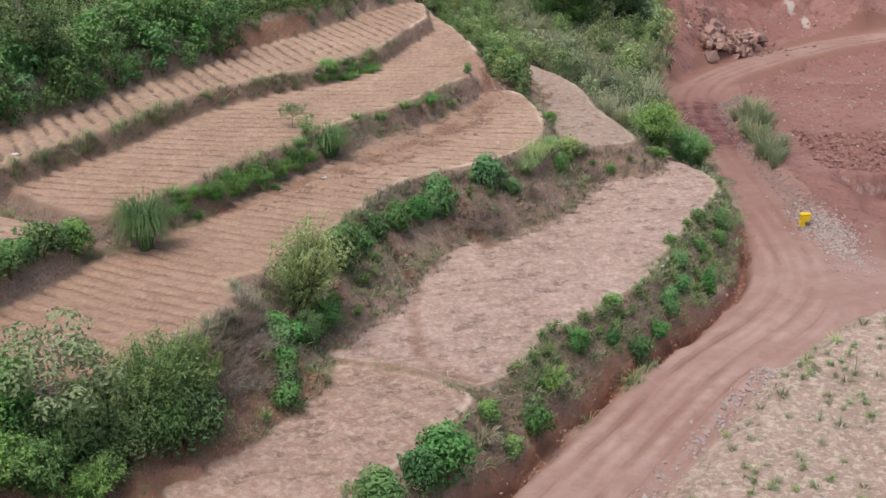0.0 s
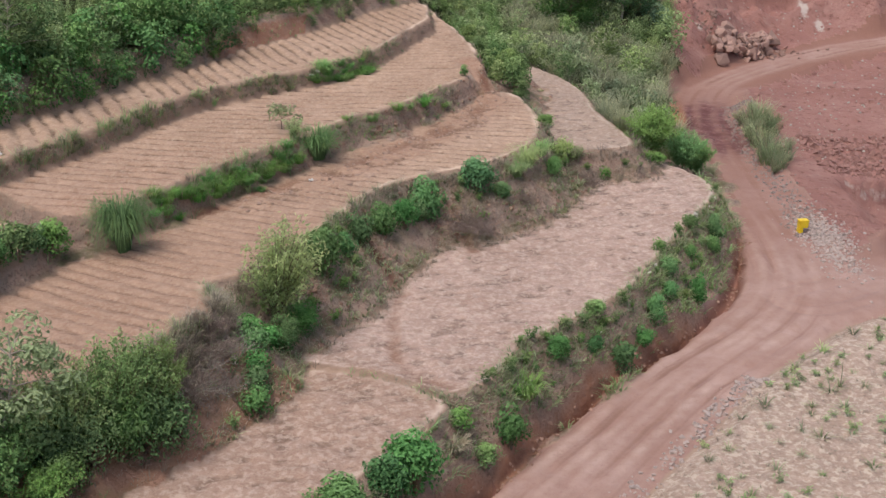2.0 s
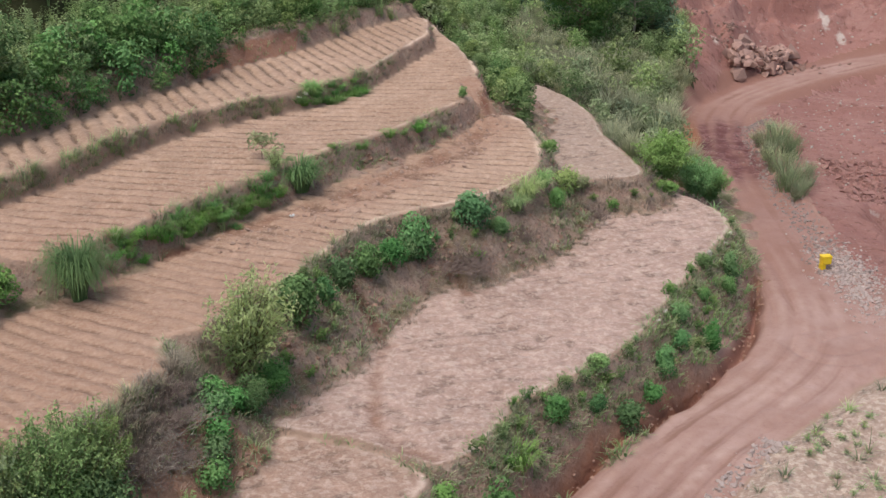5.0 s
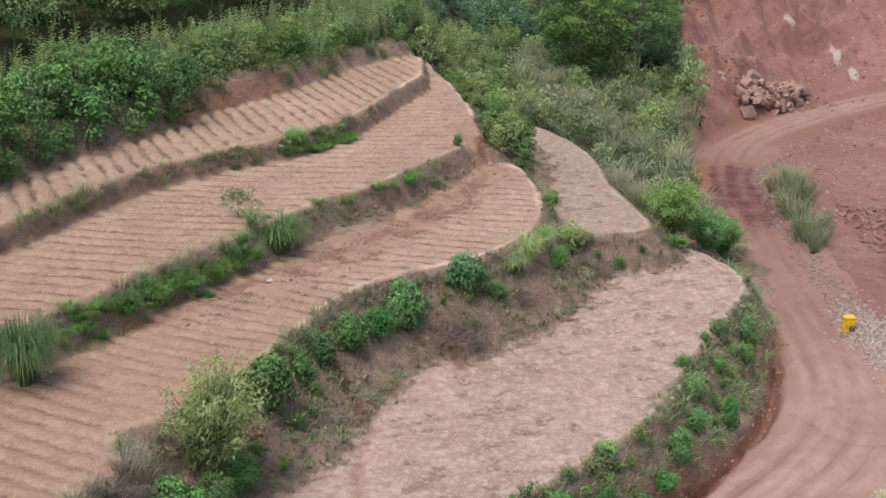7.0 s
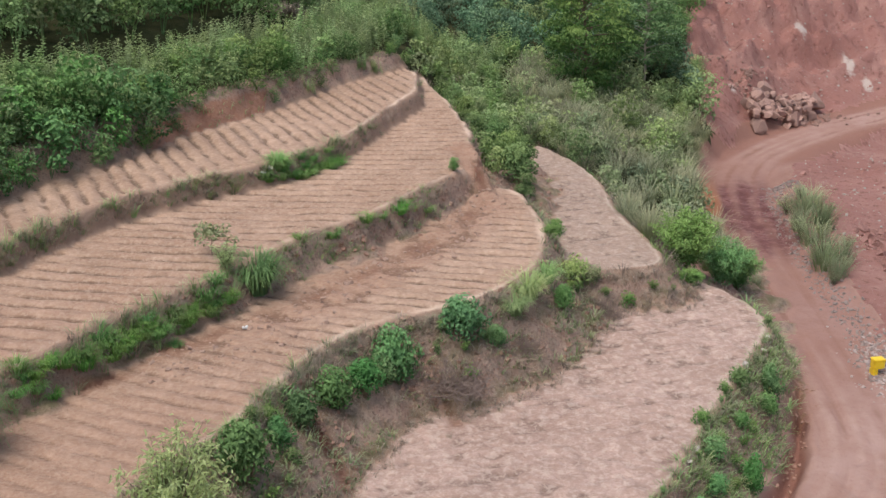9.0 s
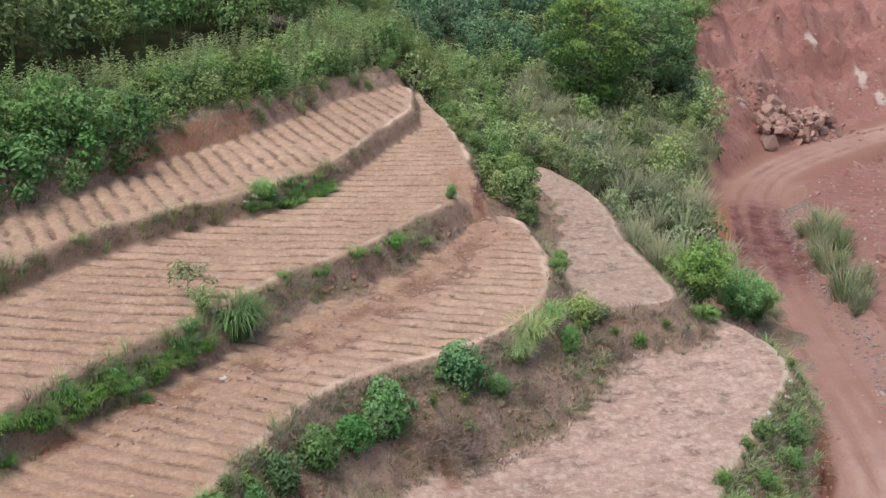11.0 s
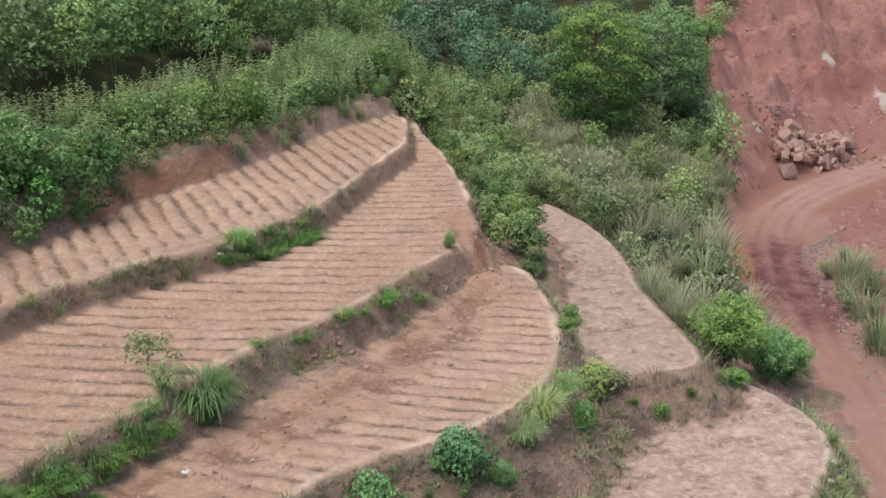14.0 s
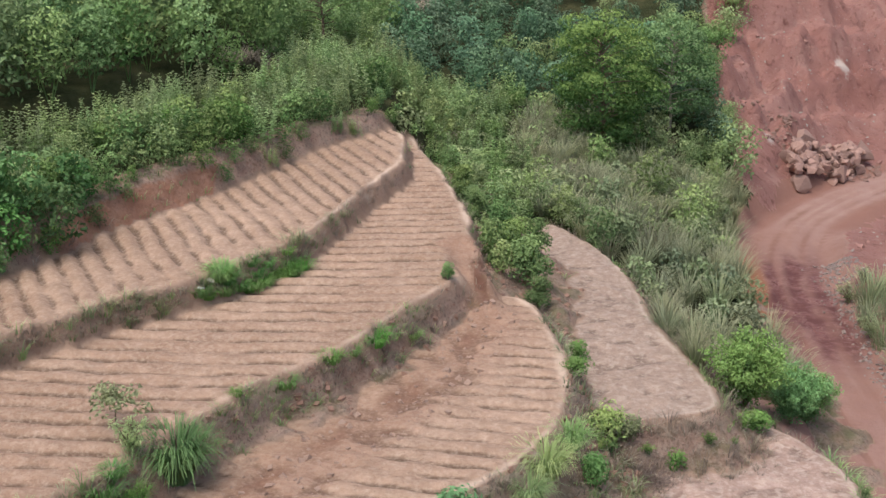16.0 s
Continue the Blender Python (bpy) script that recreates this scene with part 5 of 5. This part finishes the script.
    for name, course, n, spread, mat, seed in (("rim_dry_grass", top_rim[3:], 700, 0.28, G_DRY, 1), ("rim_green_grass", top_rim[2:], 700, 0.3, G_SAGE, 2), ("rim_dry_grass", mid_rim, 350, 0.2, G_DRY, 3),
                                               ("rim_green_grass", mid_rim[:5], 160, 0.25, G_WEED, 4), ("rim_dry_grass", low_rim, 700, 0.35, G_DRY, 5), ("rim_green_grass", low_rim, 350, 0.4, G_SAGE, 6),
                                               ("rim_green_grass", front_rim, 500, 0.5, G_SAGE, 7), ("rim_green_grass", front_rim, 400, 0.5, G_WEED, 8)):
        x, y = along_line(course, n, r, spread)
        on = owner_at(x, y) >= 20
        x, y = x[on], y[on]
        grow(name, "shaggy grass hanging along the terrace rims", "grass", shag, x, y, 0.9, mat, 200 + seed)
    mat_grass = [grass_tuft(250 + k, 11, 0.6, 0.2, 0.75, 0.026, 2, 0.7) for k in range(4)]
    tussock = [grass_tuft(230 + k, 18, 0.85, 0.2, 0.6, 0.014, 3, 0.55) for k in range(4)]
    for course, n, seed in ((top_rim[3:], 520, 1), (mid_rim[4:], 200, 2), (low_rim[3:], 200, 3)):
        for mat, label, share in ((G_SAGE, "tall grey-green grass tufts on the terrace rim", 0), (G_WEED, "tall green grass tufts on the terrace rim", 1)):
            x, y = along_line(course, n // 2, r, 0.32)
            ok = (owner_at(x, y) >= 20) & (wobble(x, y, 1.4, 131 + share) > -0.3)
            grow("rim_tussocks", label, "grass", tussock, x[ok], y[ok], r.uniform(0.5, 1.1, ok.sum()), mat, 240 + 2 * seed + share)
    x, y = scattered(r, 16000, -3, 17, 31, 66)
    ditch, _ = off_line(x, y, DITCH)
    ok = ((owner_at(x, y) >= 26) | ((owner_at(x, y) == 2) & (off_line(x, y, ROAD)[0] > 2.75) & (x < 16 - 0.1 * np.abs(y - 60)))) & (ditch > 0.38) & (ditch < 3.2) & (off_loop(x, y, CORN) > 3)
    x, y = x[ok], y[ok]
    k = spread_out(x, y, 0.17)
    x, y = x[k], y[k]
    half = wobble(x, y, 1.8, 133) + r.normal(size=len(x)) * 0.3 > -0.15
    grow("road_bank_grass", "rough grey-green grass on the road bank", "grass", mat_grass, x[half], y[half], 0.85, G_SAGE, 91)
    grow("road_bank_grass", "green grass on the road bank", "grass", mat_grass, x[~half], y[~half], 0.95, G_WEED, 92)
    x, y = scattered(r, 14000, -9, 12, 34, 72)
    own = owner_at(x, y)
    ok = ((own == 24) | (own == 23)) & (wobble(x, y, 2.4, 134) + 0.6 * wobble(x, y, 0.9, 135) > 0.0)
    x, y = x[ok], y[ok]
    k = spread_out(x, y, 0.26)
    grow("bank_green_grass", "rough grey-green grass on the tall bank", "grass", mat_grass, x[k], y[k], 0.85, G_SAGE, 93)
    scrub = [loose_shrub(210 + k, 0.75, 0.9, 0.11, 12, 15, 0.25, 0.5)[1] for k in range(3)] + [dense_shrub(214, 0.7, 0.8, 0.11, 240, 6)[1]]
    x, y = along_line(front_rim, 700, r, 0.9)
    ok = (owner_at(x, y) >= 26) & (off_line(x, y, DITCH)[0] > 0.7) & (wobble(x, y, 2.2, 128) > -0.25)
    x, y = x[ok], y[ok]
    k = spread_out(x, y, 0.5)
    grow("bank_scrub", "low dark green scrub on the road bank", "scrub", scrub, x[k], y[k], r.uniform(0.4, 0.9, len(k)), G_MID, 87)
    x, y = along_line([(6.4, 64.6), (8.2, 65.2), (10.6, 66.0), (11.4, 67.6)], 260, r, 0.5)
    ok = owner_at(x, y) >= 20
    x, y = x[ok], y[ok]
    k = spread_out(x, y, 0.42)
    x, y = x[k], y[k]
    wild = r.rand(len(x)) < 0.45
    grow("plot_scrub", "low scrub under the narrow plot", "scrub", scrub, x[wild], y[wild], r.uniform(0.5, 1.1, wild.sum()), G_MID, 95)
    grow("plot_dry_grass", "dry grass tufts under the narrow plot", "dry grass", tussock, x[~wild], y[~wild], 1.0, G_DRY, 96)
    x, y = along_line(low_rim, 500, r, 0.9)
    ok = (owner_at(x, y) >= 23) & (wobble(x, y, 2.2, 129) > 0.3)
    x, y = x[ok], y[ok]
    k = spread_out(x, y, 0.6)
    grow("bank_scrub", "low green scrub on the tall earth bank", "scrub", scrub, x[k], y[k], r.uniform(0.5, 1.0, len(k)), G_MID, 88)
    # dry and green tufts on the banks
    x, y = scattered(r, 60000, -20, 16, 31, 92)
    ditch, _ = off_line(x, y, DITCH)
    ok = (owner_at(x, y) >= 20) & (ditch > 0.9) & ~((owner_at(x, y) == 22) & (off_loop(x, y, MIDDLE) > 0.45) & (wobble(x, y, 1.6, 130) < 0.45))
    x, y = x[ok], y[ok]
    k = spread_out(x, y, 0.33)
    x, y = x[k], y[k]
    patch = wobble(x, y, 2.5, 120) + 0.5 * wobble(x, y, 0.8, 121)
    small = [grass_tuft(100 + k, 9, 0.5, 0.16, 0.7, 0.015, 2) for k in range(5)]
    dry = patch > -0.3 + 0.5 * (np.abs(off_loop(x, y, MIDDLE) - 1.4) < 0.7)
    grow("bank_dry_grass", "dry greyish grass covering the banks", "dry grass", small, x[dry], y[dry], 0.9, G_DRY, 76)
    u, v = along_line([(-8.6, 36.4), (-7.6, 38.6), (-7.0, 40.6), (-6.6, 42.6)], 260, r, 0.45)
    ok = owner_at(u, v) >= 20
    grow("hanging_dry_grass", "long dry grass hanging over the earth bank", "dry grass", tussock, u[ok], v[ok], 0.9, G_DRY, 98)
    u, v = scattered(r, 14000, -6, 13, 40, 68)
    foot = (owner_at(u, v) == 16) & ((owner_at(u - 0.35, v + 0.45) >= 20) | (owner_at(u - 0.15, v + 0.2) >= 20)) & (off_loop(u, v, STRAW) < -0.8)
    grow("foot_dry_grass", "dry grey grass along the foot of the tall bank", "dry grass", small, u[foot], v[foot], 0.6, G_DRY, 97)
    green = patch < -0.35
    grow("bank_green_grass", "short green grass on the banks", "grass", small, x[green], y[green], 0.9, G_WEED, 77)


thickets()


def woods_trees():
    w, l, g = tree_shape(110, 8.6, 6.6, 0.25, 9000, 0.14, 0.05, 60, 0.45, 0.75)
    a = stand(plant("tree", "broad dark green tree with lime green shoots on top", "tree", "trees above the quarry", [("trunk", w, B_BROWN, ""), ("limb", l, B_BROWN, ""), ("crown", g, G_LIME, "")]), 9.6, 102.4, 1.0)
    w, l, g = tree_shape(111, 7.8, 5.2, 0.22, 6400, 0.1, 0.16, 46, 0.5, 0.8)
    b = stand(plant("tree", "green tree with pale slim trunk at the quarry edge", "tree", "trees above the quarry", [("trunk", w, B_PALE, ""), ("limb", l, B_PALE, ""), ("crown", g, G_MID, "")]), 14.4, 108.0)
    more(b, 12.2, 108.5, 0.75, 120)
    more(b, 16.6, 113.0, 0.65, 200)
    w, l, g = tree_shape(112, 5.6, 5.0, 0.2, 3200, 0.09, 0.3, 26, 0.45, 0.8)
    stand(plant("tree", "airy light green tree on the hillside", "tree", "", [("trunk", w, B_BROWN, ""), ("limb", l, B_BROWN, ""), ("crown", g, G_LIGHT, "")]), -7.4, 106.5, 1.2)


woods_trees()


def edge_bushes():
    """Bushes leaning over the quarry's edge and standing on the rough slope."""
    s, g = dense_shrub(115, 2.2, 2.6, 0.2, 650, 11)
    b = plant("edge_bush", "green bush overhanging the quarry edge", "bush", "bushes at the quarry edge", [("stem", s, B_BROWN, ""), ("foliage", g, G_WOODS, "")])
    spots = ((18.0, 108.2, 1.0), (17.2, 105.0, 0.9), (18.6, 110.4, 0.8), (16.4, 102.2, 0.8), (19.0, 118.5, 1.1), (20.4, 122.5, 1.1), (17.6, 115.2, 1.0), (21.5, 126.5, 1.2), (16.0, 99.8, 0.7))
    for i, (x, y, k) in enumerate(spots):
        (stand if i == 0 else more)(b, x, y, k, 63 * i)


edge_bushes()


# ---- stones, litter and the yellow container ----
def stone_mat(name, a, b):
    m = Nodes(name)
    c = m.mix(m.noise(2.2, 5), a, b)
    c = m.mix(m.ramp(m.noise(9.0, 5, 0.7), (0.5, 0.0), (0.75, 0.6)), c, tuple(v * 0.6 for v in a))
    hue = m.add("ShaderNodeHueSaturation")
    m.put(hue.inputs["Color"], c)
    m.put(hue.inputs["Value"], m.math("ADD", m.math("MULTIPLY", m.random(), 0.5), 0.75))
    m.bump(m.noise(12.0, 5), 0.5, 0.04)
    return m.done(hue.outputs[0], 0.85, 0.3)


M_STONE = stone_mat("pale_stone", (0.29, 0.175, 0.14), (0.42, 0.28, 0.23))
M_GRAVEL = stone_mat("grey_gravel", (0.31, 0.24, 0.21), (0.45, 0.38, 0.34))
M_WHITE = stone_mat("white_stone", (0.50, 0.45, 0.38), (0.60, 0.55, 0.48))
M_RED = stone_mat("red_rubble", (0.24, 0.12, 0.10), (0.35, 0.20, 0.165))


def stone_mesh(name, seed, material, squash=0.75):
    r = np.random.RandomState(seed)
    bm = bmesh.new()
    for p in np.clip(unit(r.normal(size=(11, 3))) * r.uniform(0.85, 1.35, (11, 1)), -0.8, 0.8) * 1.15:
        bm.verts.new((p[0] * 0.5, p[1] * 0.42, p[2] * 0.5 * squash))
    hull = bmesh.ops.convex_hull(bm, input=bm.verts)
    bmesh.ops.delete(bm, geom=hull["geom_interior"], context="VERTS")
    bmesh.ops.bevel(bm, geom=list(bm.edges), offset=0.015, segments=1, affect="EDGES")
    me = bpy.data.meshes.new(name)
    bm.to_mesh(me)
    bm.free()
    me.materials.append(material)
    return me


def rock_pile():
    r = np.random.RandomState(130)
    shapes = [stone_mesh("boulder", 131 + k, M_STONE) for k in range(8)]
    placed = []
    for i in range(170):
        big = i < 12
        s = r.uniform(1.1, 1.9) if big else r.uniform(0.3, 0.9)
        u, v = r.uniform(-1, 1), r.uniform(-1, 1)
        x, y = 25.5 + 3.0 * u + 0.5 * v, 111.4 + 2.3 * u + 2.0 * v
        z = float(ground_at(x, y)) + 0.2 * s
        for px, py, pz, ps in placed:
            if math.hypot(px - x, py - y) < 0.45 * (ps + s):
                z = max(z, pz + 0.26 * min(ps, s) + 0.08)
        z = min(z, float(ground_at(x, y)) + 1.1)
        placed.append((x, y, z, s))
        ob = tagged(new("boulder", shapes[i % 8]), "broken pale pinkish boulder of the rock pile", "boulder", "rock pile beside the road")
        ob.matrix_basis = pose(x, y, z, r.uniform(-30, 30), r.uniform(-30, 30), r.uniform(0, 360)) @ Matrix.Scale(s, 4)
    for x, y, s, tilt in ((24.4, 113.2, 1.8, 24), (28.4, 114.2, 2.0, -16), (26.4, 110.6, 1.9, 12), (22.6, 110.2, 1.3, 20), (23.2, 111.6, 1.1, -25)):
        ob = tagged(new("boulder", shapes[int(x) % 8]), "large broken slab leaning on the rock pile", "boulder", "rock pile beside the road")
        ob.matrix_basis = pose(x, y, float(ground_at(x, y)) + 0.3 * s, tilt, 15, 70 * x) @ Matrix.Scale(s, 4)


rock_pile()


def stone_heap(name, label, x, y, size, material, seed, sink=0.25):
    """Loose stones as one spill."""
    r = np.random.RandomState(seed)
    quads, tips = Heap(), None
    cube = np.array([(a, b, c) for a in (-1, 1) for b in (-1, 1) for c in (-1, 1)], float) * 0.5
    faces = np.array([(0, 1, 3, 2), (4, 6, 7, 5), (0, 4, 5, 1), (2, 3, 7, 6), (0, 2, 6, 4), (1, 5, 7, 3)])
    z = ground_at(x, y)
    for a, b, c, s in zip(x, y, z, size):
        v = cube * r.uniform(0.55, 1.15, (8, 3)) * np.array([1, 0.85, 0.7]) * s
        e = Euler(r.uniform(-0.6, 0.6, 2).tolist() + [r.uniform(0, 6.3)]).to_matrix()
        v = v @ np.array(e).T + np.array([a, b, c + s * (0.35 - sink)])
        quads.add(v, faces, np.zeros(8))
    v, f, t = quads.arrays()
    return tagged(new(name, mesh_of(name, v, f, material, {"tip": t}, smooth=False)), label, "stones", kind="stuff")


def along(course, n, r, side, spread):
    seg = r.randint(0, len(course) - 1, n)
    u = r.rand(n)[:, None]
    p = course[seg, :2] * (1 - u) + course[seg + 1, :2] * u
    way = unit(course[seg + 1, :2] - course[seg, :2])
    nor = np.stack([-way[:, 1], way[:, 0]], 1)
    p = p + nor * (side + r.normal(size=n) * spread)[:, None]
    return p[:, 0], p[:, 1]


def spills():
    r = np.random.RandomState(140)
    near = line([(4.2, 37.2), (7.7, 42.7), (10.1, 46.6), (11.6, 48.4)], 3)
    x, y = along(near, 420, r, -2.45, 0.3)
    stone_heap("road_gravel", "grey stones spilled along the road edge", x, y, 0.05 + 0.17 * r.rand(420) ** 2, M_GRAVEL, 141)
    up = line([(19.9, 64), (20.0, 70), (20.0, 78), (20.4, 88), (21.6, 94)], 3)
    x, y = along(up, 1300, r, -0.2, 0.5)
    stone_heap("road_gravel", "pale stones along the upper road", x, y, 0.05 + 0.15 * r.rand(1300) ** 2, M_GRAVEL, 142)
    x, y = r.normal(20.6, 0.75, 1300), r.normal(63.8, 2.3, 1300)
    stone_heap("gravel_patch", "grey gravel spread beside the road", x, y, 0.05 + 0.15 * r.rand(1300) ** 2, M_GRAVEL, 143)
    x, y = scattered(r, 2600, 23.8, 37, 76.8, 85)
    y = y + 0.12 * (x - 26)
    stone_heap("red_rubble", "red rubble at the foot of the quarry slope", x, y, 0.06 + 0.42 * r.rand(2600) ** 5, M_RED, 144)
    x, y = scattered(r, 900, 20, 40, 80, 126)
    ok = (off_line(x, y, ROAD)[0] > 2.6) & (owner_at(x, y) == 1)
    x, y = x[ok], y[ok]
    stone_heap("red_rubble", "loose red stones on the quarry face", x, y, 0.07 + 0.4 * r.rand(len(x)) ** 6, M_RED, 145)
    x, y = scattered(r, 900, 22, 40, 78, 128)
    ok = (off_line(x, y, ROAD)[0] > 2.4) & (owner_at(x, y) == 1)
    stone_heap("pale_chips", "small pale stone chips strewn over the quarry", x[ok], y[ok], 0.06 + 0.16 * r.rand(ok.sum()) ** 3, M_WHITE, 150)
    x, y = r.normal(25.4, 2.2, 350), r.normal(112.4, 1.0, 350)
    stone_heap("rock_debris", "small broken stones round the rock pile", x, y, r.uniform(0.1, 0.35, 350), M_STONE, 146)
    # trampled clods
    x, y = scattered(r, 1500, -8, 4, 51, 72)
    d, _ = off_line(x, y, TRODDEN)
    ok = d < 1.2 + 0.5 * wobble(x, y, 1.5, 113)
    stone_heap("clods", "clods of red earth trampled from the bank", x[ok], y[ok], 0.06 + 0.17 * r.rand(ok.sum()) ** 2, M_TRODDEN, 147, 0.4)
    x, y = scattered(r, 9000, -14, 12, 38, 80)
    own = owner_at(x, y)
    ok = ((own == 22) | (own == 24)) & (wobble(x, y, 1.3, 136) > -0.1)
    stone_heap("bank_clods", "crumbled earth clods on the terrace banks", x[ok], y[ok], 0.05 + 0.2 * r.rand(ok.sum()) ** 2, M_CLOD, 149, 0.38)
    x, y = along(DITCH, 260, r, 0.0, 0.25)
    stone_heap("ditch_clods", "red clods along the roadside ditch", x, y, r.uniform(0.05, 0.16, 260), M_CLOD, 148)
    shapes = [stone_mesh("stone", 150 + k, M_WHITE) for k in range(3)]
    for i, (x, y, s) in enumerate(((12.8, 59.4, 0.4), (13.9, 61.3, 0.3), (14.2, 62.3, 0.3), (10.0, 53.0, 0.3), (9.6, 52.0, 0.25), (-6.6, 68.6, 0.35), (-6.2, 69.0, 0.3), (7.0, 47.0, 0.3))):
        ob = tagged(new("stone", shapes[i % 3]), "pale stone on the terrace rim", "stone", "stones on the rims")
        ob.matrix_basis = pose(x, y, float(ground_at(x, y)) + 0.12 * s, 10, 15, 50 * i) @ Matrix.Scale(s, 4)


M_CLOD = stone_mat("earth_clod", (0.28, 0.16, 0.115), (0.38, 0.245, 0.185))
M_TRODDEN = stone_mat("field_clod", (0.36, 0.235, 0.175), (0.50, 0.36, 0.28))
spills()


def plain_mat(name, color, rough_=0.5):
    m = Nodes(name)
    c = m.mix(m.ramp(m.noise(7.0, 5, 0.7), (0.45, 0.0), (0.75, 0.4)), color, tuple(v * 0.6 for v in color))
    m.bump(m.noise(20.0, 4), 0.2, 0.01)
    return m.done(c, rough_, 0.4)


def block(size, at=(0, 0, 0), bevel=0.03, taper=1.0):
    bm = bmesh.new()
    bmesh.ops.create_cube(bm, size=1.0)
    for v in bm.verts:
        k = taper if v.co.z < 0 else 1.0
        v.co = Vector((v.co.x * size[0] * k + at[0], v.co.y * size[1] * k + at[1], v.co.z * size[2] + at[2]))
    bmesh.ops.bevel(bm, geom=list(bm.edges), offset=bevel, segments=2, affect="EDGES")
    return bm


def solid(name, bm, material, parent=None, label=""):
    me = bpy.data.meshes.new(name)
    bm.to_mesh(me)
    bm.free()
    me.materials.append(material)
    ob = new(name, me)
    if parent:
        ob.parent = parent
    return tagged(ob, label)


def yellow_container():
    yellow = plain_mat("yellow_plastic", (0.85, 0.60, 0.03), 0.4)
    base = tagged(new("yellow_container"), "bright yellow plastic container standing on roadside gravel", "container")
    solid("tank", block((0.50, 0.40, 0.42), (0.04, 0, 0.50), 0.05), yellow, base)
    solid("foot", block((0.24, 0.34, 0.32), (-0.10, 0, 0.15), 0.03), yellow, base)
    solid("rim", block((0.54, 0.44, 0.05), (0.04, 0, 0.70), 0.02), yellow, base)
    solid("handle", block((0.12, 0.05, 0.16), (0.33, 0, 0.56), 0.02), yellow, base)
    base.matrix_basis = pose(19.5, 64.8, float(ground_at(19.5, 64.8)) - 0.01, 0, 0, 12)


yellow_container()


def litter():
    white = plain_mat("white_litter", (0.66, 0.64, 0.62), 0.6)
    for x, y in ((-5.4, 55.7), (-17.8, 50.9), (-6.9, 68.2)):
        bm = bmesh.new()
        bmesh.ops.create_grid(bm, x_segments=5, y_segments=4, size=0.5)
        for v in bm.verts:
            v.co = Vector((v.co.x * 0.28, v.co.y * 0.18, 0.09 + 0.07 * noise.noise(v.co * 4)))
        ext = bmesh.ops.extrude_face_region(bm, geom=list(bm.faces))
        for v in [g for g in ext["geom"] if isinstance(g, bmesh.types.BMVert)]:
            v.co.z -= 0.05
        ob = tagged(solid("litter", bm, white), "crumpled white bag lying on the field", "litter", "white litter on the fields")
        ob.matrix_basis = pose(x, y, float(ground_at(x, y)) - 0.02, 5, 0, 30 * x)


litter()


def corn_plot():
    """Sparse young corn and weeds on the pale plot."""
    r = np.random.RandomState(160)
    label = "young green corn plant on the dry plot"
    protos = [tagged(part("corn_plant", grass_tuft(161 + k, 18, 0.6, 0.08, 0.7, 0.022, 4, 0.8), (G_SAGE, G_WEED, G_SAGE)[k % 3]), label, "corn plant", "young corn") for k in range(4)]
    x, y = scattered(r, 1500, 7, 30, 34, 54)
    d = off_loop(x, y, CORN)
    x, y = x[d < -0.8], y[d < -0.8]
    k = spread_out(x, y, 0.95)[:150]
    for i, (a, b) in enumerate(zip(x[k], y[k])):
        (stand if i < 4 else more)(protos[i % 4], a, b, r.uniform(0.5, 1.25), r.uniform(0, 360), 0.02)
    tuft = [loose_shrub(165 + k, 0.32, 0.6, 0.09, 8, 9, 0.2, 0.5)[1] for k in range(3)]
    x, y = scattered(r, 1400, 6, 32, 33, 55)
    ok = (off_loop(x, y, CORN) < -0.4) & (wobble(x, y, 2.6, 124) + 0.4 * wobble(x, y, 0.9, 125) > 0.12)
    k = spread_out(x[ok], y[ok], 0.45)
    grow("plot_weeds", "scattered green weeds on the dry plot", "weeds", tuft, x[ok][k], y[ok][k], 1.0, G_WEED, 172)
    low = [grass_tuft(170 + k, 9, 0.2, 0.12, 0.6, 0.012, 2) for k in range(4)]
    x, y = scattered(r, 1700, 6, 32, 32, 55)
    ok = off_loop(x, y, CORN) < -0.3
    grow("plot_stubble", "dry stubble and small weeds on the plot", "stubble", low, x[ok], y[ok], 1.0, G_DRY, 171)
    w = plant("corn_stalk", "tall young corn plant standing on the dry plot", "corn plant", "tall corn", [("stem", tube_quads([(0, 0, -0.05), (0.02, 0, 0.6), (0.0, 0.03, 1.1)], [0.02, 0.015, 0.006], 5), G_SAGE, ""),
                                                                        ("blade", grass_tuft(175, 10, 0.9, 0.03, 0.8, 0.03, 5), G_REED, "")])
    stand(w, 16.3, 45.4)
    for a, b in ((13.9, 41.6), (14.6, 43.0), (19.8, 47.6)):
        more(w, a, b, 0.7, 60 * a)


corn_plot()
